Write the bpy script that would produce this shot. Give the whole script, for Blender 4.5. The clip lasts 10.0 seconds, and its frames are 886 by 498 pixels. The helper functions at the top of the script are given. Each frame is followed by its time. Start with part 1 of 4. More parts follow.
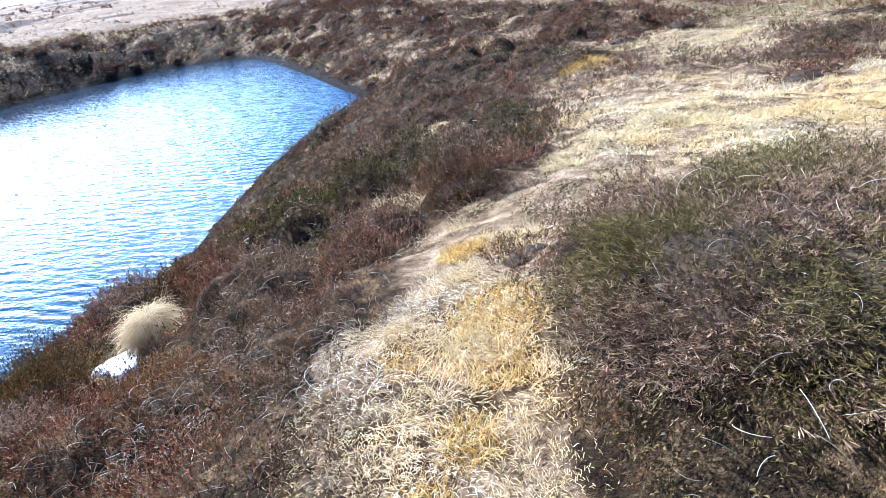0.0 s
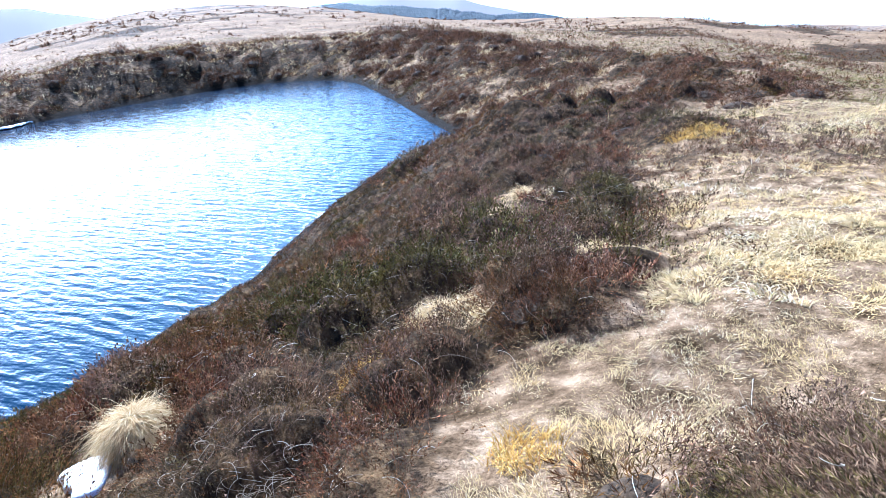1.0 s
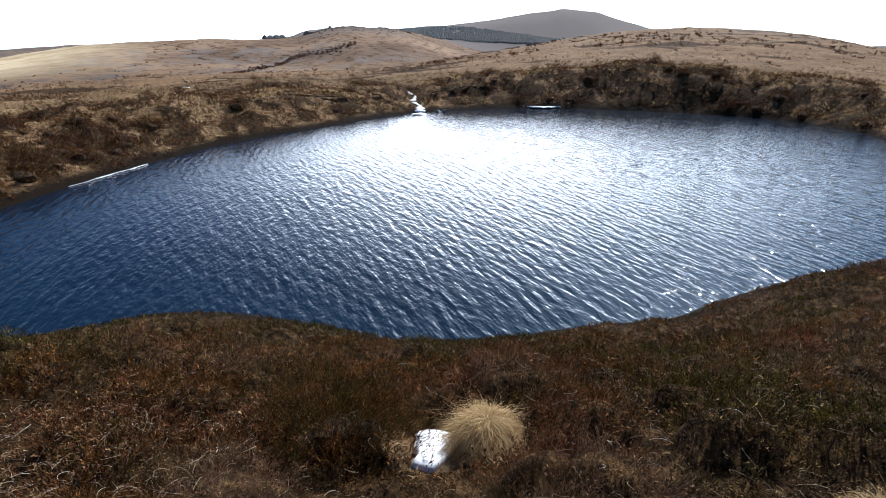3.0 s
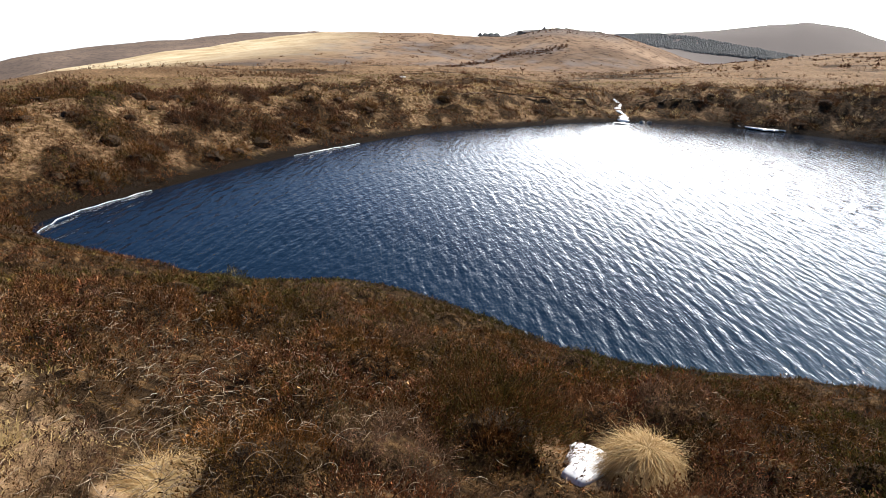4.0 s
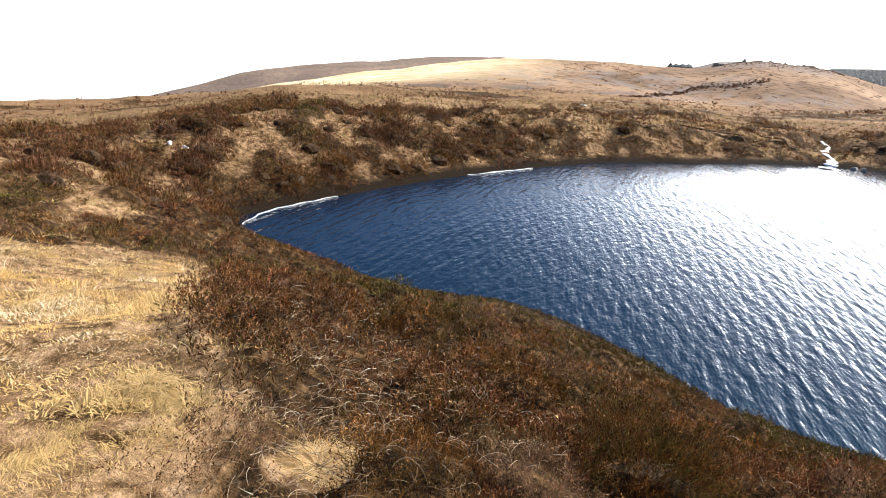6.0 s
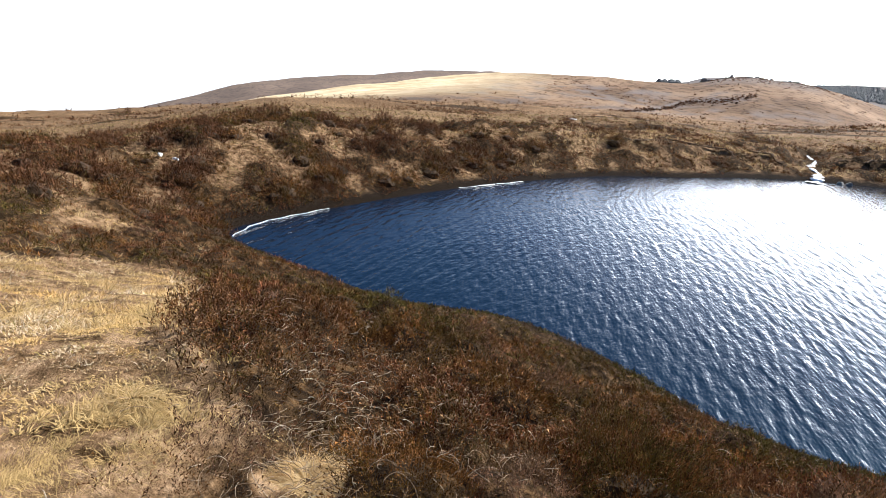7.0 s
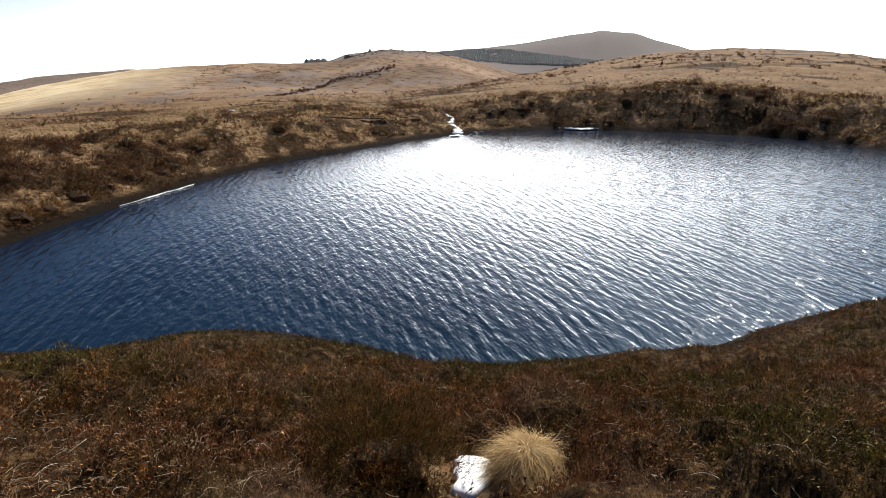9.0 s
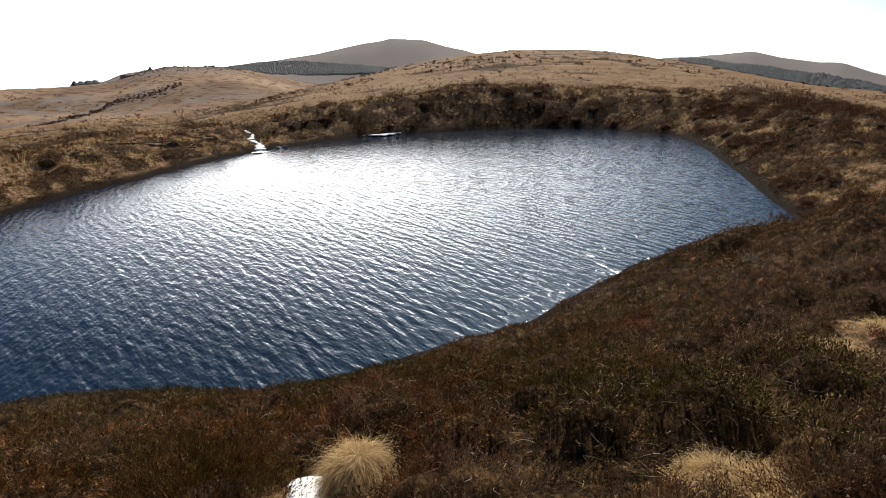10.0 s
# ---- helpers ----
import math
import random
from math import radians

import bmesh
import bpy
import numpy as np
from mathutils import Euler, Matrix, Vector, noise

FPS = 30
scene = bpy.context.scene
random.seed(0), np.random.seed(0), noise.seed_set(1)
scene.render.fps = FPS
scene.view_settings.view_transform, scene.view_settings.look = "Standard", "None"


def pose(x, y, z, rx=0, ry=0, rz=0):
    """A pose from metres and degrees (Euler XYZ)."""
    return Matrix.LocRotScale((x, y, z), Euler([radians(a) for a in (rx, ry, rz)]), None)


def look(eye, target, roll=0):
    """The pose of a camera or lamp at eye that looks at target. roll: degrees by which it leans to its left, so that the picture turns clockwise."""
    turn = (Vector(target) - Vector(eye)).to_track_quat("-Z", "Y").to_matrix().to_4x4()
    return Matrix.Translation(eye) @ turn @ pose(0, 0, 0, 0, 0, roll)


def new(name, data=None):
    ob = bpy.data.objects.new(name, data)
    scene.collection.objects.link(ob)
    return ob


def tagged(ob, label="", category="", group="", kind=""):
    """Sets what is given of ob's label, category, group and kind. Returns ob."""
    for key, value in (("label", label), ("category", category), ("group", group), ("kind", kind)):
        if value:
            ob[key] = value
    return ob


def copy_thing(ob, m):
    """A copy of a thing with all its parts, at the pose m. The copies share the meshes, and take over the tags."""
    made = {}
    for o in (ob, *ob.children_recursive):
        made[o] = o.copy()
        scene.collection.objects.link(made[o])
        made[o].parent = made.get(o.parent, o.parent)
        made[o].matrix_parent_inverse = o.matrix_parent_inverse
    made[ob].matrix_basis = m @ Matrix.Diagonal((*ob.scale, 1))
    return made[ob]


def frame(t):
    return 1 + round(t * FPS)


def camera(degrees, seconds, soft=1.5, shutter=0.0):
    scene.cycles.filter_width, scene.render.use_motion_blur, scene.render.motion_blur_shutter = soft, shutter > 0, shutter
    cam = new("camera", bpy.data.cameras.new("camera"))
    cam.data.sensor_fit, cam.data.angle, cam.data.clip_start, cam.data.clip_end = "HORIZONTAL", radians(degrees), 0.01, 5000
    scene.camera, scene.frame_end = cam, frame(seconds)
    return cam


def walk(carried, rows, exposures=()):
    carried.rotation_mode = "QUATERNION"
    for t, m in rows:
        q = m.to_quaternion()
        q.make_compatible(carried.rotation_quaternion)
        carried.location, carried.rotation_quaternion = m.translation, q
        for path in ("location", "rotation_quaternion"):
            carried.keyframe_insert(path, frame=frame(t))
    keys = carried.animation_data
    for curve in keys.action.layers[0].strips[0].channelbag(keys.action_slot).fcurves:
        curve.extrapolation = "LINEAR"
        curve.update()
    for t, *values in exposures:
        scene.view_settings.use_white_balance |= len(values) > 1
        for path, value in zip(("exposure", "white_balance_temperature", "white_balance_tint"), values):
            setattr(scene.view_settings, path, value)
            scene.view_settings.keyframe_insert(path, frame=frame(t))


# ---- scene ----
# seconds, place, then yaw, pitch and lean of the camera carried along the bank's crest
cam = camera(73.0, 10.0, soft=0.6)
ROWS = [
    (0.0, -0.076, -0.007, 1.522, 0.01, -27.03, -10.87),
    (0.5, 0.021, 0.702, 1.553, 3.66, -23.86, -8.49),
    (1.0, 0.025, 1.208, 1.606, 6.99, -23.27, -6.63),
    (1.5, -0.031, 1.572, 1.661, 12.77, -22.31, -5.33),
    (2.0, -0.027, 1.824, 1.656, 26.88, -19.83, -1.69),
    (2.5, -0.110, 1.848, 1.619, 38.63, -20.15, -1.36),
    (3.0, -0.160, 1.787, 1.649, 50.15, -19.83, 1.57),
    (4.5, -0.137, 1.710, 1.654, 74.20, -21.06, 5.30),
    (5.0, -0.161, 1.697, 1.644, 79.37, -20.99, 5.91),
    (5.5, -0.165, 1.683, 1.647, 83.97, -20.37, 6.04),
    (7.0, -0.159, 1.675, 1.656, 83.67, -18.53, 6.40),
    (7.5, -0.164, 1.688, 1.650, 78.51, -18.97, 6.05),
    (8.0, -0.151, 1.695, 1.653, 71.30, -18.67, 4.74),
    (8.5, -0.157, 1.663, 1.654, 62.55, -18.10, 3.29),
    (9.0, -0.157, 1.730, 1.704, 53.77, -17.97, 1.09),
    (9.5, -0.114, 1.778, 1.714, 45.22, -17.35, -0.60),
    (10.0, -0.057, 1.807, 1.701, 36.11, -17.22, -1.64),
]
EXPOSURE = [(0.0, 2.44, 4450, 8), (1.0, 2.45, 4400, 8), (1.5, 2.15, 4450, 8), (2.0, 1.7, 4600, 8), (2.5, 1.05, 4900, 8), (3.0, 0.78, 5700, 10), (4.5, 1.4, 6500, 12), (5.5, 1.7, 6600, 12), (7.0, 1.35, 6100, 12), (8.0, 1.1, 6200, 12), (9.0, 0.85, 6500, 11), (10.0, 0.64, 6650, 11)]
walk(cam, [(t, pose(x, y, z, 90 + pitch, 0, yaw) @ pose(0, 0, 0, 0, 0, lean)) for t, x, y, z, yaw, pitch, lean in ROWS], EXPOSURE)

# ---- light: a hazy sun over the far shore ----
SUN_BEARING, SUN_UP = 30.0, 40.0
sky_world = bpy.data.worlds.new("sky")
scene.world = sky_world
sky_world.use_nodes = True
sky_nodes = sky_world.node_tree.nodes
sky = sky_nodes.new("ShaderNodeTexSky")
sky.sky_type, sky.sun_disc = "NISHITA", False
sky.sun_elevation, sky.sun_rotation = radians(SUN_UP), radians(-SUN_BEARING)
sky.air_density, sky.dust_density, sky.ozone_density = 1.0, 1.5, 2.0
# the sky's lowest band goes on down behind the land
spot, low = sky_nodes.new("ShaderNodeTexCoord"), sky_nodes.new("ShaderNodeVectorMath")
low.operation, low.inputs[1].default_value = "MAXIMUM", (-2, -2, 0.02)
sky_world.node_tree.links.new(spot.outputs["Generated"], low.inputs[0])
sky_world.node_tree.links.new(low.outputs[0], sky.inputs[0])
tone = sky_nodes.new("ShaderNodeMix")
tone.data_type, tone.blend_type = "RGBA", "MULTIPLY"
tone.inputs[0].default_value, tone.inputs[7].default_value = 1.0, (0.37, 0.79, 1.2, 1)
sky_world.node_tree.links.new(sky.outputs[0], tone.inputs[6])
sky_world.node_tree.links.new(tone.outputs[2], sky_nodes["Background"].inputs["Color"])
sky_nodes["Background"].inputs["Strength"].default_value = 0.032
# a veil of white haze low in the sky all round, brightest under the sun
def sky_math(kind, a, b):
    n = sky_nodes.new("ShaderNodeMath")
    n.operation = kind
    for s, v in enumerate((a, b)):
        if isinstance(v, (int, float)):
            n.inputs[s].default_value = v
        else:
            sky_world.node_tree.links.new(v, n.inputs[s])
    return n.outputs[0]


apart, toward = sky_nodes.new("ShaderNodeSeparateXYZ"), sky_nodes.new("ShaderNodeVectorMath")
sky_world.node_tree.links.new(low.outputs[0], apart.inputs[0])
sky_world.node_tree.links.new(low.outputs[0], toward.inputs[0])
toward.operation, toward.inputs[1].default_value = "DOT_PRODUCT", (-math.sin(radians(43)), math.cos(radians(43)), 0.0)
band = sky_math("POWER", 2.718, sky_math("MULTIPLY", apart.outputs[2], -10.0))
wide_band = sky_math("POWER", 2.718, sky_math("MULTIPLY", apart.outputs[2], -5.5))
glow_side = sky_math("POWER", sky_math("MAXIMUM", toward.outputs["Value"], 0.0), 14.0)
veil = sky_nodes.new("ShaderNodeBackground")
veil.inputs["Color"].default_value = (1.0, 0.985, 0.96, 1)
sky_world.node_tree.links.new(sky_math("ADD", sky_math("MULTIPLY", band, 0.6), sky_math("MULTIPLY", sky_math("MULTIPLY", wide_band, glow_side), 11.0)), veil.inputs["Strength"])
both = sky_nodes.new("ShaderNodeAddShader")
sky_world.node_tree.links.new(sky_nodes["Background"].outputs[0], both.inputs[0])
sky_world.node_tree.links.new(veil.outputs[0], both.inputs[1])
sky_world.node_tree.links.new(both.outputs[0], sky_nodes["World Output"].inputs["Surface"])
sun = new("sun", bpy.data.lights.new("sun", "SUN"))
sun.data.energy, sun.data.angle, sun.data.color = 5.0, radians(2.0), (1.0, 0.94, 0.84)
sun.matrix_world = look((0, 0, 0), (math.sin(radians(SUN_BEARING)) * math.cos(radians(SUN_UP)), -math.cos(radians(SUN_BEARING)) * math.cos(radians(SUN_UP)), -math.sin(radians(SUN_UP))))

# ---- materials ----
def material(name, rough=0.9, spec=0.2):
    m = bpy.data.materials.new(name)
    m.use_nodes = True
    shader = m.node_tree.nodes["Principled BSDF"]
    shader.inputs["Roughness"].default_value = rough
    shader.inputs["Specular IOR Level"].default_value = spec
    return m, m.node_tree.nodes, m.node_tree.links, shader


def ramp(nodes, links, source, stops):
    """A colour ramp fed by source; stops are (place, (r, g, b))."""
    n = nodes.new("ShaderNodeValToRGB")
    while len(n.color_ramp.elements) < len(stops):
        n.color_ramp.elements.new(0.5)
    for e, (p, c) in zip(n.color_ramp.elements, stops):
        e.position, e.color = p, (*c, 1)
    links.new(source, n.inputs[0])
    return n.outputs[0]


def blend(nodes, links, factor, a, b, kind="MIX"):
    n = nodes.new("ShaderNodeMix")
    n.data_type, n.blend_type = "RGBA", kind
    for s, v in ((0, factor), (6, a), (7, b)):
        if isinstance(v, (float, tuple)):
            n.inputs[s].default_value = v
        else:
            links.new(v, n.inputs[s])
    return n.outputs[2]


def grain(nodes, links, scale, detail=4.0, rough=0.6):
    n = nodes.new("ShaderNodeTexNoise")
    n.inputs["Scale"].default_value, n.inputs["Detail"].default_value, n.inputs["Roughness"].default_value = scale, detail, rough
    geo = nodes.new("ShaderNodeNewGeometry")
    links.new(geo.outputs["Position"], n.inputs["Vector"])
    return n.outputs["Fac"]


def relief(nodes, links, shader, fac, strength, depth):
    n = nodes.new("ShaderNodeBump")
    n.inputs["Strength"].default_value, n.inputs["Distance"].default_value = strength, depth
    links.new(fac, n.inputs["Height"])
    links.new(n.outputs[0], shader.inputs["Normal"])


def plant_material(name, stops, through_light=0.25, rough=0.75, patch=(), tuft=0.0):
    """Leaves and stems: each piece takes its own shade from stops. tuft: grain of shade contrast put into the colour.
    """
    m, nodes, links, shader = material(name, rough, 0.08)
    geo = nodes.new("ShaderNodeNewGeometry")
    colour = ramp(nodes, links, geo.outputs["Random Per Island"], stops)
    for scale, shade in patch:
        fac = ramp(nodes, links, grain(nodes, links, scale, 3.0), [(0.44, (0, 0, 0)), (0.60, (1, 1, 1))])
        colour = blend(nodes, links, fac, colour, blend(nodes, links, 0.8, colour, (*shade, 1.0)))
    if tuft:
        # random dark and bright spots put the shade between tufts into the colour
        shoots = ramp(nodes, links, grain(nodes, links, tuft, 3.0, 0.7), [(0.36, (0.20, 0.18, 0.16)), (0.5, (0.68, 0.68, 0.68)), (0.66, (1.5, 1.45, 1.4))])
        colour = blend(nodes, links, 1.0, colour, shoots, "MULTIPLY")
    links.new(colour, shader.inputs["Base Color"])
    glow = nodes.new("ShaderNodeBsdfTranslucent")
    links.new(colour, glow.inputs["Color"])
    mix = nodes.new("ShaderNodeMixShader")
    mix.inputs[0].default_value = through_light
    links.new(shader.outputs[0], mix.inputs[1])
    links.new(glow.outputs[0], mix.inputs[2])
    links.new(mix.outputs[0], nodes["Material Output"].inputs["Surface"])
    return m


STRAW = plant_material("straw_grass", [(0.0, (0.170, 0.100, 0.040)), (0.2, (0.339, 0.226, 0.109)), (0.5, (0.541, 0.401, 0.241)), (0.75, (0.700, 0.571, 0.397)), (0.88, (0.802, 0.716, 0.578)), (0.95, (0.329, 0.276, 0.081)), (1.0, (0.218, 0.216, 0.065))], 0.4, patch=((0.9, (0.615, 0.382, 0.123)), (2.3, (0.466, 0.331, 0.142)), (0.22, (0.424, 0.311, 0.142))))
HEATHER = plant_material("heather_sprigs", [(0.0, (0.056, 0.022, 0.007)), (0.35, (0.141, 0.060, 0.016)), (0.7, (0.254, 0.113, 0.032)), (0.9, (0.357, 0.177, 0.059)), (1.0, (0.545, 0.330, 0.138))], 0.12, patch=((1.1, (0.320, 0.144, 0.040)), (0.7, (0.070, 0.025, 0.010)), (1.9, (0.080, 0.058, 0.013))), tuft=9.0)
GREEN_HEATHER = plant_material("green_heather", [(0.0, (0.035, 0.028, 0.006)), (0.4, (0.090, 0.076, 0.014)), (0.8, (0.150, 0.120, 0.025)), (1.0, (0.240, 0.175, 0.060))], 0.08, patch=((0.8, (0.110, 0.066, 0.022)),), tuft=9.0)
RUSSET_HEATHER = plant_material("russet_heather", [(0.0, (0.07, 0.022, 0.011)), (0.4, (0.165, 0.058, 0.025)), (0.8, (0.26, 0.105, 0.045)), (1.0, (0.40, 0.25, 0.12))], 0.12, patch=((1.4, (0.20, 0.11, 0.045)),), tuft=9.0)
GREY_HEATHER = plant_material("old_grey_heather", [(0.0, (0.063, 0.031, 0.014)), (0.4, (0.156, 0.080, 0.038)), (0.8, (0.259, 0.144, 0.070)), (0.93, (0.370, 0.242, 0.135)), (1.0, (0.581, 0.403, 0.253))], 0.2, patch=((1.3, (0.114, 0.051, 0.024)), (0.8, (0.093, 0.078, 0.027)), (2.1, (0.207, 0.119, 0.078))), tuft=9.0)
DARK_HEATHER = plant_material("dark_heather", [(0.0, (0.032, 0.014, 0.006)), (0.5, (0.084, 0.036, 0.015)), (1.0, (0.179, 0.083, 0.037))], 0.15)
PALE_STRAW = plant_material("pale_straw", [(0.0, (0.323, 0.195, 0.076)), (0.5, (0.494, 0.347, 0.167)), (1.0, (0.647, 0.497, 0.281))], 0.35)
BANK_GRASS = plant_material("bank_grass", [(0.0, (0.064, 0.043, 0.014)), (0.4, (0.147, 0.103, 0.037)), (0.75, (0.248, 0.181, 0.075)), (1.0, (0.422, 0.342, 0.176))], 0.3, patch=((0.35, (0.120, 0.109, 0.030)), (1.6, (0.202, 0.133, 0.046))))
MOUND_GREEN = plant_material("mound_green", [(0.0, (0.028, 0.020, 0.004)), (0.4, (0.074, 0.052, 0.010)), (0.8, (0.124, 0.084, 0.020)), (1.0, (0.198, 0.130, 0.047))], 0.2)
MOUND_TIPS = plant_material("mound_tips", [(0.0, (0.065, 0.033, 0.016)), (0.5, (0.158, 0.087, 0.045)), (1.0, (0.288, 0.180, 0.100))], 0.2)
MOSS = plant_material("orange_moss_grass", [(0.0, (0.34, 0.17, 0.025)), (0.5, (0.52, 0.29, 0.05)), (1.0, (0.56, 0.42, 0.14))], 0.25)
TWIG = plant_material("bleached_twig", [(0.0, (0.15, 0.10, 0.06)), (0.7, (0.34, 0.26, 0.18)), (0.93, (0.48, 0.40, 0.30)), (1.0, (0.66, 0.60, 0.50))], 0.0)


def ground_material():
    m, nodes, links, shader = material("moorland_ground", 0.95, 0.03)
    zone = nodes.new("ShaderNodeVertexColor")
    zone.layer_name = "cover"
    split = nodes.new("ShaderNodeSeparateColor")
    links.new(zone.outputs["Color"], split.inputs[0])
    straw = ramp(nodes, links, grain(nodes, links, 5.0, 6.0, 0.7), [(0.36, (0.055, 0.034, 0.015)), (0.5, (0.19, 0.124, 0.069)), (0.64, (0.38, 0.268, 0.168))])
    wide = ramp(nodes, links, grain(nodes, links, 0.14, 5.0, 0.65), [(0.35, (0.55, 0.50, 0.46)), (0.55, (0.85, 0.8, 0.74)), (0.75, (1.0, 0.98, 0.92))])
    straw = blend(nodes, links, 1.0, straw, wide, "MULTIPLY")
    # dark end stands for shade between plants, which the sparse sprigs don't cast
    heath = ramp(nodes, links, grain(nodes, links, 6.0, 6.0, 0.7), [(0.32, (0.008, 0.005, 0.003)), (0.5, (0.032, 0.019, 0.009)), (0.68, (0.13, 0.075, 0.033))])
    fac = nodes.new("ShaderNodeMath")
    fac.operation = "ADD"
    links.new(split.outputs[0], fac.inputs[0])
    spread = nodes.new("ShaderNodeMath")
    spread.operation, spread.inputs[1].default_value = "MULTIPLY_ADD", 0.9
    spread.inputs[2].default_value = -0.45
    links.new(grain(nodes, links, 0.55, 6.0, 0.65), spread.inputs[0])
    links.new(spread.outputs[0], fac.inputs[1])
    mask = ramp(nodes, links, fac.outputs[0], [(0.42, (0, 0, 0)), (0.58, (1, 1, 1))])
    colour = blend(nodes, links, mask, straw, heath)
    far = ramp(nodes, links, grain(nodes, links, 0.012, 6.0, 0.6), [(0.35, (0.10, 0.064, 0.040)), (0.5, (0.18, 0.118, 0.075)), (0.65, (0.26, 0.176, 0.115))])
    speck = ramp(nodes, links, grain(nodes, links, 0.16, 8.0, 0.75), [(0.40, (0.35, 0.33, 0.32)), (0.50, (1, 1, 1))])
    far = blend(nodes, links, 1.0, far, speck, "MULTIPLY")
    # greyer beyond the ridge: heath colour with distance haze mixed into it
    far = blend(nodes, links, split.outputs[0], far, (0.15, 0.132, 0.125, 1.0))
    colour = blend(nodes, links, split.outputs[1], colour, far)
    # pale grass colour standing for a patch of sun on the far hillside
    bleached = ramp(nodes, links, grain(nodes, links, 0.05, 6.0, 0.7), [(0.35, (0.42, 0.31, 0.17)), (0.65, (0.72, 0.60, 0.40))])
    sun_patch = nodes.new("ShaderNodeMath")
    sun_patch.operation, sun_patch.inputs[0].default_value = "SUBTRACT", 1.0
    links.new(zone.outputs["Alpha"], sun_patch.inputs[1])
    colour = blend(nodes, links, sun_patch.outputs[0], colour, bleached)
    colour = blend(nodes, links, split.outputs[2], colour, (0.012, 0.008, 0.005, 1.0))
    links.new(colour, shader.inputs["Base Color"])
    relief(nodes, links, shader, grain(nodes, links, 9.0, 6.0, 0.75), 0.9, 0.08)
    return m


def water_material():
    """Dark water with short wind waves, their crests drawn out along one bearing, and finer ripples across them."""
    m, nodes, links, shader = material("peaty_water", 0.09, 0.5)
    shader.inputs["IOR"].default_value = 1.33
    shader.inputs["Base Color"].default_value = (0.003, 0.008, 0.018, 1)
    geo = nodes.new("ShaderNodeNewGeometry")
    total = None
    for turn, stretch, scale, tall in ((66, 0.24, 4.6, 0.55), (74, 0.30, 7.5, 0.45), (55, 0.34, 11.0, 0.24), (20, 0.6, 16.0, 0.08)):
        place = nodes.new("ShaderNodeMapping")
        place.vector_type = "TEXTURE"
        place.inputs["Rotation"].default_value = (0, 0, radians(90 + turn))
        place.inputs["Scale"].default_value = (1 / stretch, 1, 1)
        links.new(geo.outputs["Position"], place.inputs["Vector"])
        n = nodes.new("ShaderNodeTexNoise")
        n.inputs["Scale"].default_value, n.inputs["Detail"].default_value = scale, 1.5
        links.new(place.outputs[0], n.inputs["Vector"])
        part_of = nodes.new("ShaderNodeMath")
        part_of.operation, part_of.inputs[1].default_value = "MULTIPLY_ADD", tall
        links.new(n.outputs["Fac"], part_of.inputs[0])
        if total:
            links.new(total, part_of.inputs[2])
        else:
            part_of.inputs[2].default_value = 0.0
        total = part_of.outputs[0]
    # longer wave trains, running slightly apart
    for turn, length, tall in ((63, 0.34, 0.13), (77, 0.48, 0.10)):
        place = nodes.new("ShaderNodeMapping")
        place.vector_type = "TEXTURE"
        place.inputs["Rotation"].default_value = (0, 0, radians(turn))
        links.new(geo.outputs["Position"], place.inputs["Vector"])
        n = nodes.new("ShaderNodeTexWave")
        n.wave_type, n.bands_direction, n.wave_profile = "BANDS", "X", "SIN"
        for slot, value in (("Scale", 0.314 / length), ("Distortion", 7.0), ("Detail", 2.0), ("Detail Scale", 0.9), ("Detail Roughness", 0.55)):
            n.inputs[slot].default_value = value
        links.new(place.outputs[0], n.inputs["Vector"])
        part_of = nodes.new("ShaderNodeMath")
        part_of.operation, part_of.inputs[1].default_value = "MULTIPLY_ADD", tall
        links.new(n.outputs["Fac"], part_of.inputs[0])
        links.new(total, part_of.inputs[2])
        total = part_of.outputs[0]
    relief(nodes, links, shader, total, 1.0, 0.05)
    return m


def plain_material(name, a, b, scale, rough=0.8, bump=0.3, depth=0.02, spec=0.3):
    m, nodes, links, shader = material(name, rough, spec)
    fac = grain(nodes, links, scale, 6.0, 0.65)
    links.new(ramp(nodes, links, fac, [(0.35, a), (0.65, b)]), shader.inputs["Base Color"])
    relief(nodes, links, shader, fac, bump, depth)
    return m


GROUND = ground_material()
WATER = water_material()
SNOW = plain_material("old_snow", (0.68, 0.70, 0.74), (0.86, 0.87, 0.88), 9.0, 0.6, 0.35, 0.012)
ICE = plain_material("grey_ice", (0.30, 0.33, 0.37), (0.82, 0.84, 0.86), 5.0, 0.35, 0.2, 0.006)
ROCK = plain_material("granite", (0.16, 0.15, 0.13), (0.30, 0.28, 0.25), 4.0, 0.85, 0.8, 0.05)
# near-black fill for the bushes' cores, standing for the shade inside them
BUSH_CORE = plain_material("bush_core", (0.022, 0.014, 0.008), (0.06, 0.038, 0.021), 12.0, 0.95, 0.6, 0.03, 0.1)
LEDGE = plain_material("ledge_peat", (0.045, 0.028, 0.015), (0.11, 0.07, 0.038), 6.0, 0.95, 0.6, 0.03, 0.1)
SCAR = plain_material("bare_scar", (0.20, 0.16, 0.12), (0.36, 0.30, 0.23), 5.0, 0.95, 0.4, 0.02)
# needle colour paled and blued: distance haze put into the base colour
CONIFER = plain_material("hazed_needles", (0.035, 0.043, 0.05), (0.055, 0.066, 0.075), 0.1, 0.9, 0.6, 0.5)

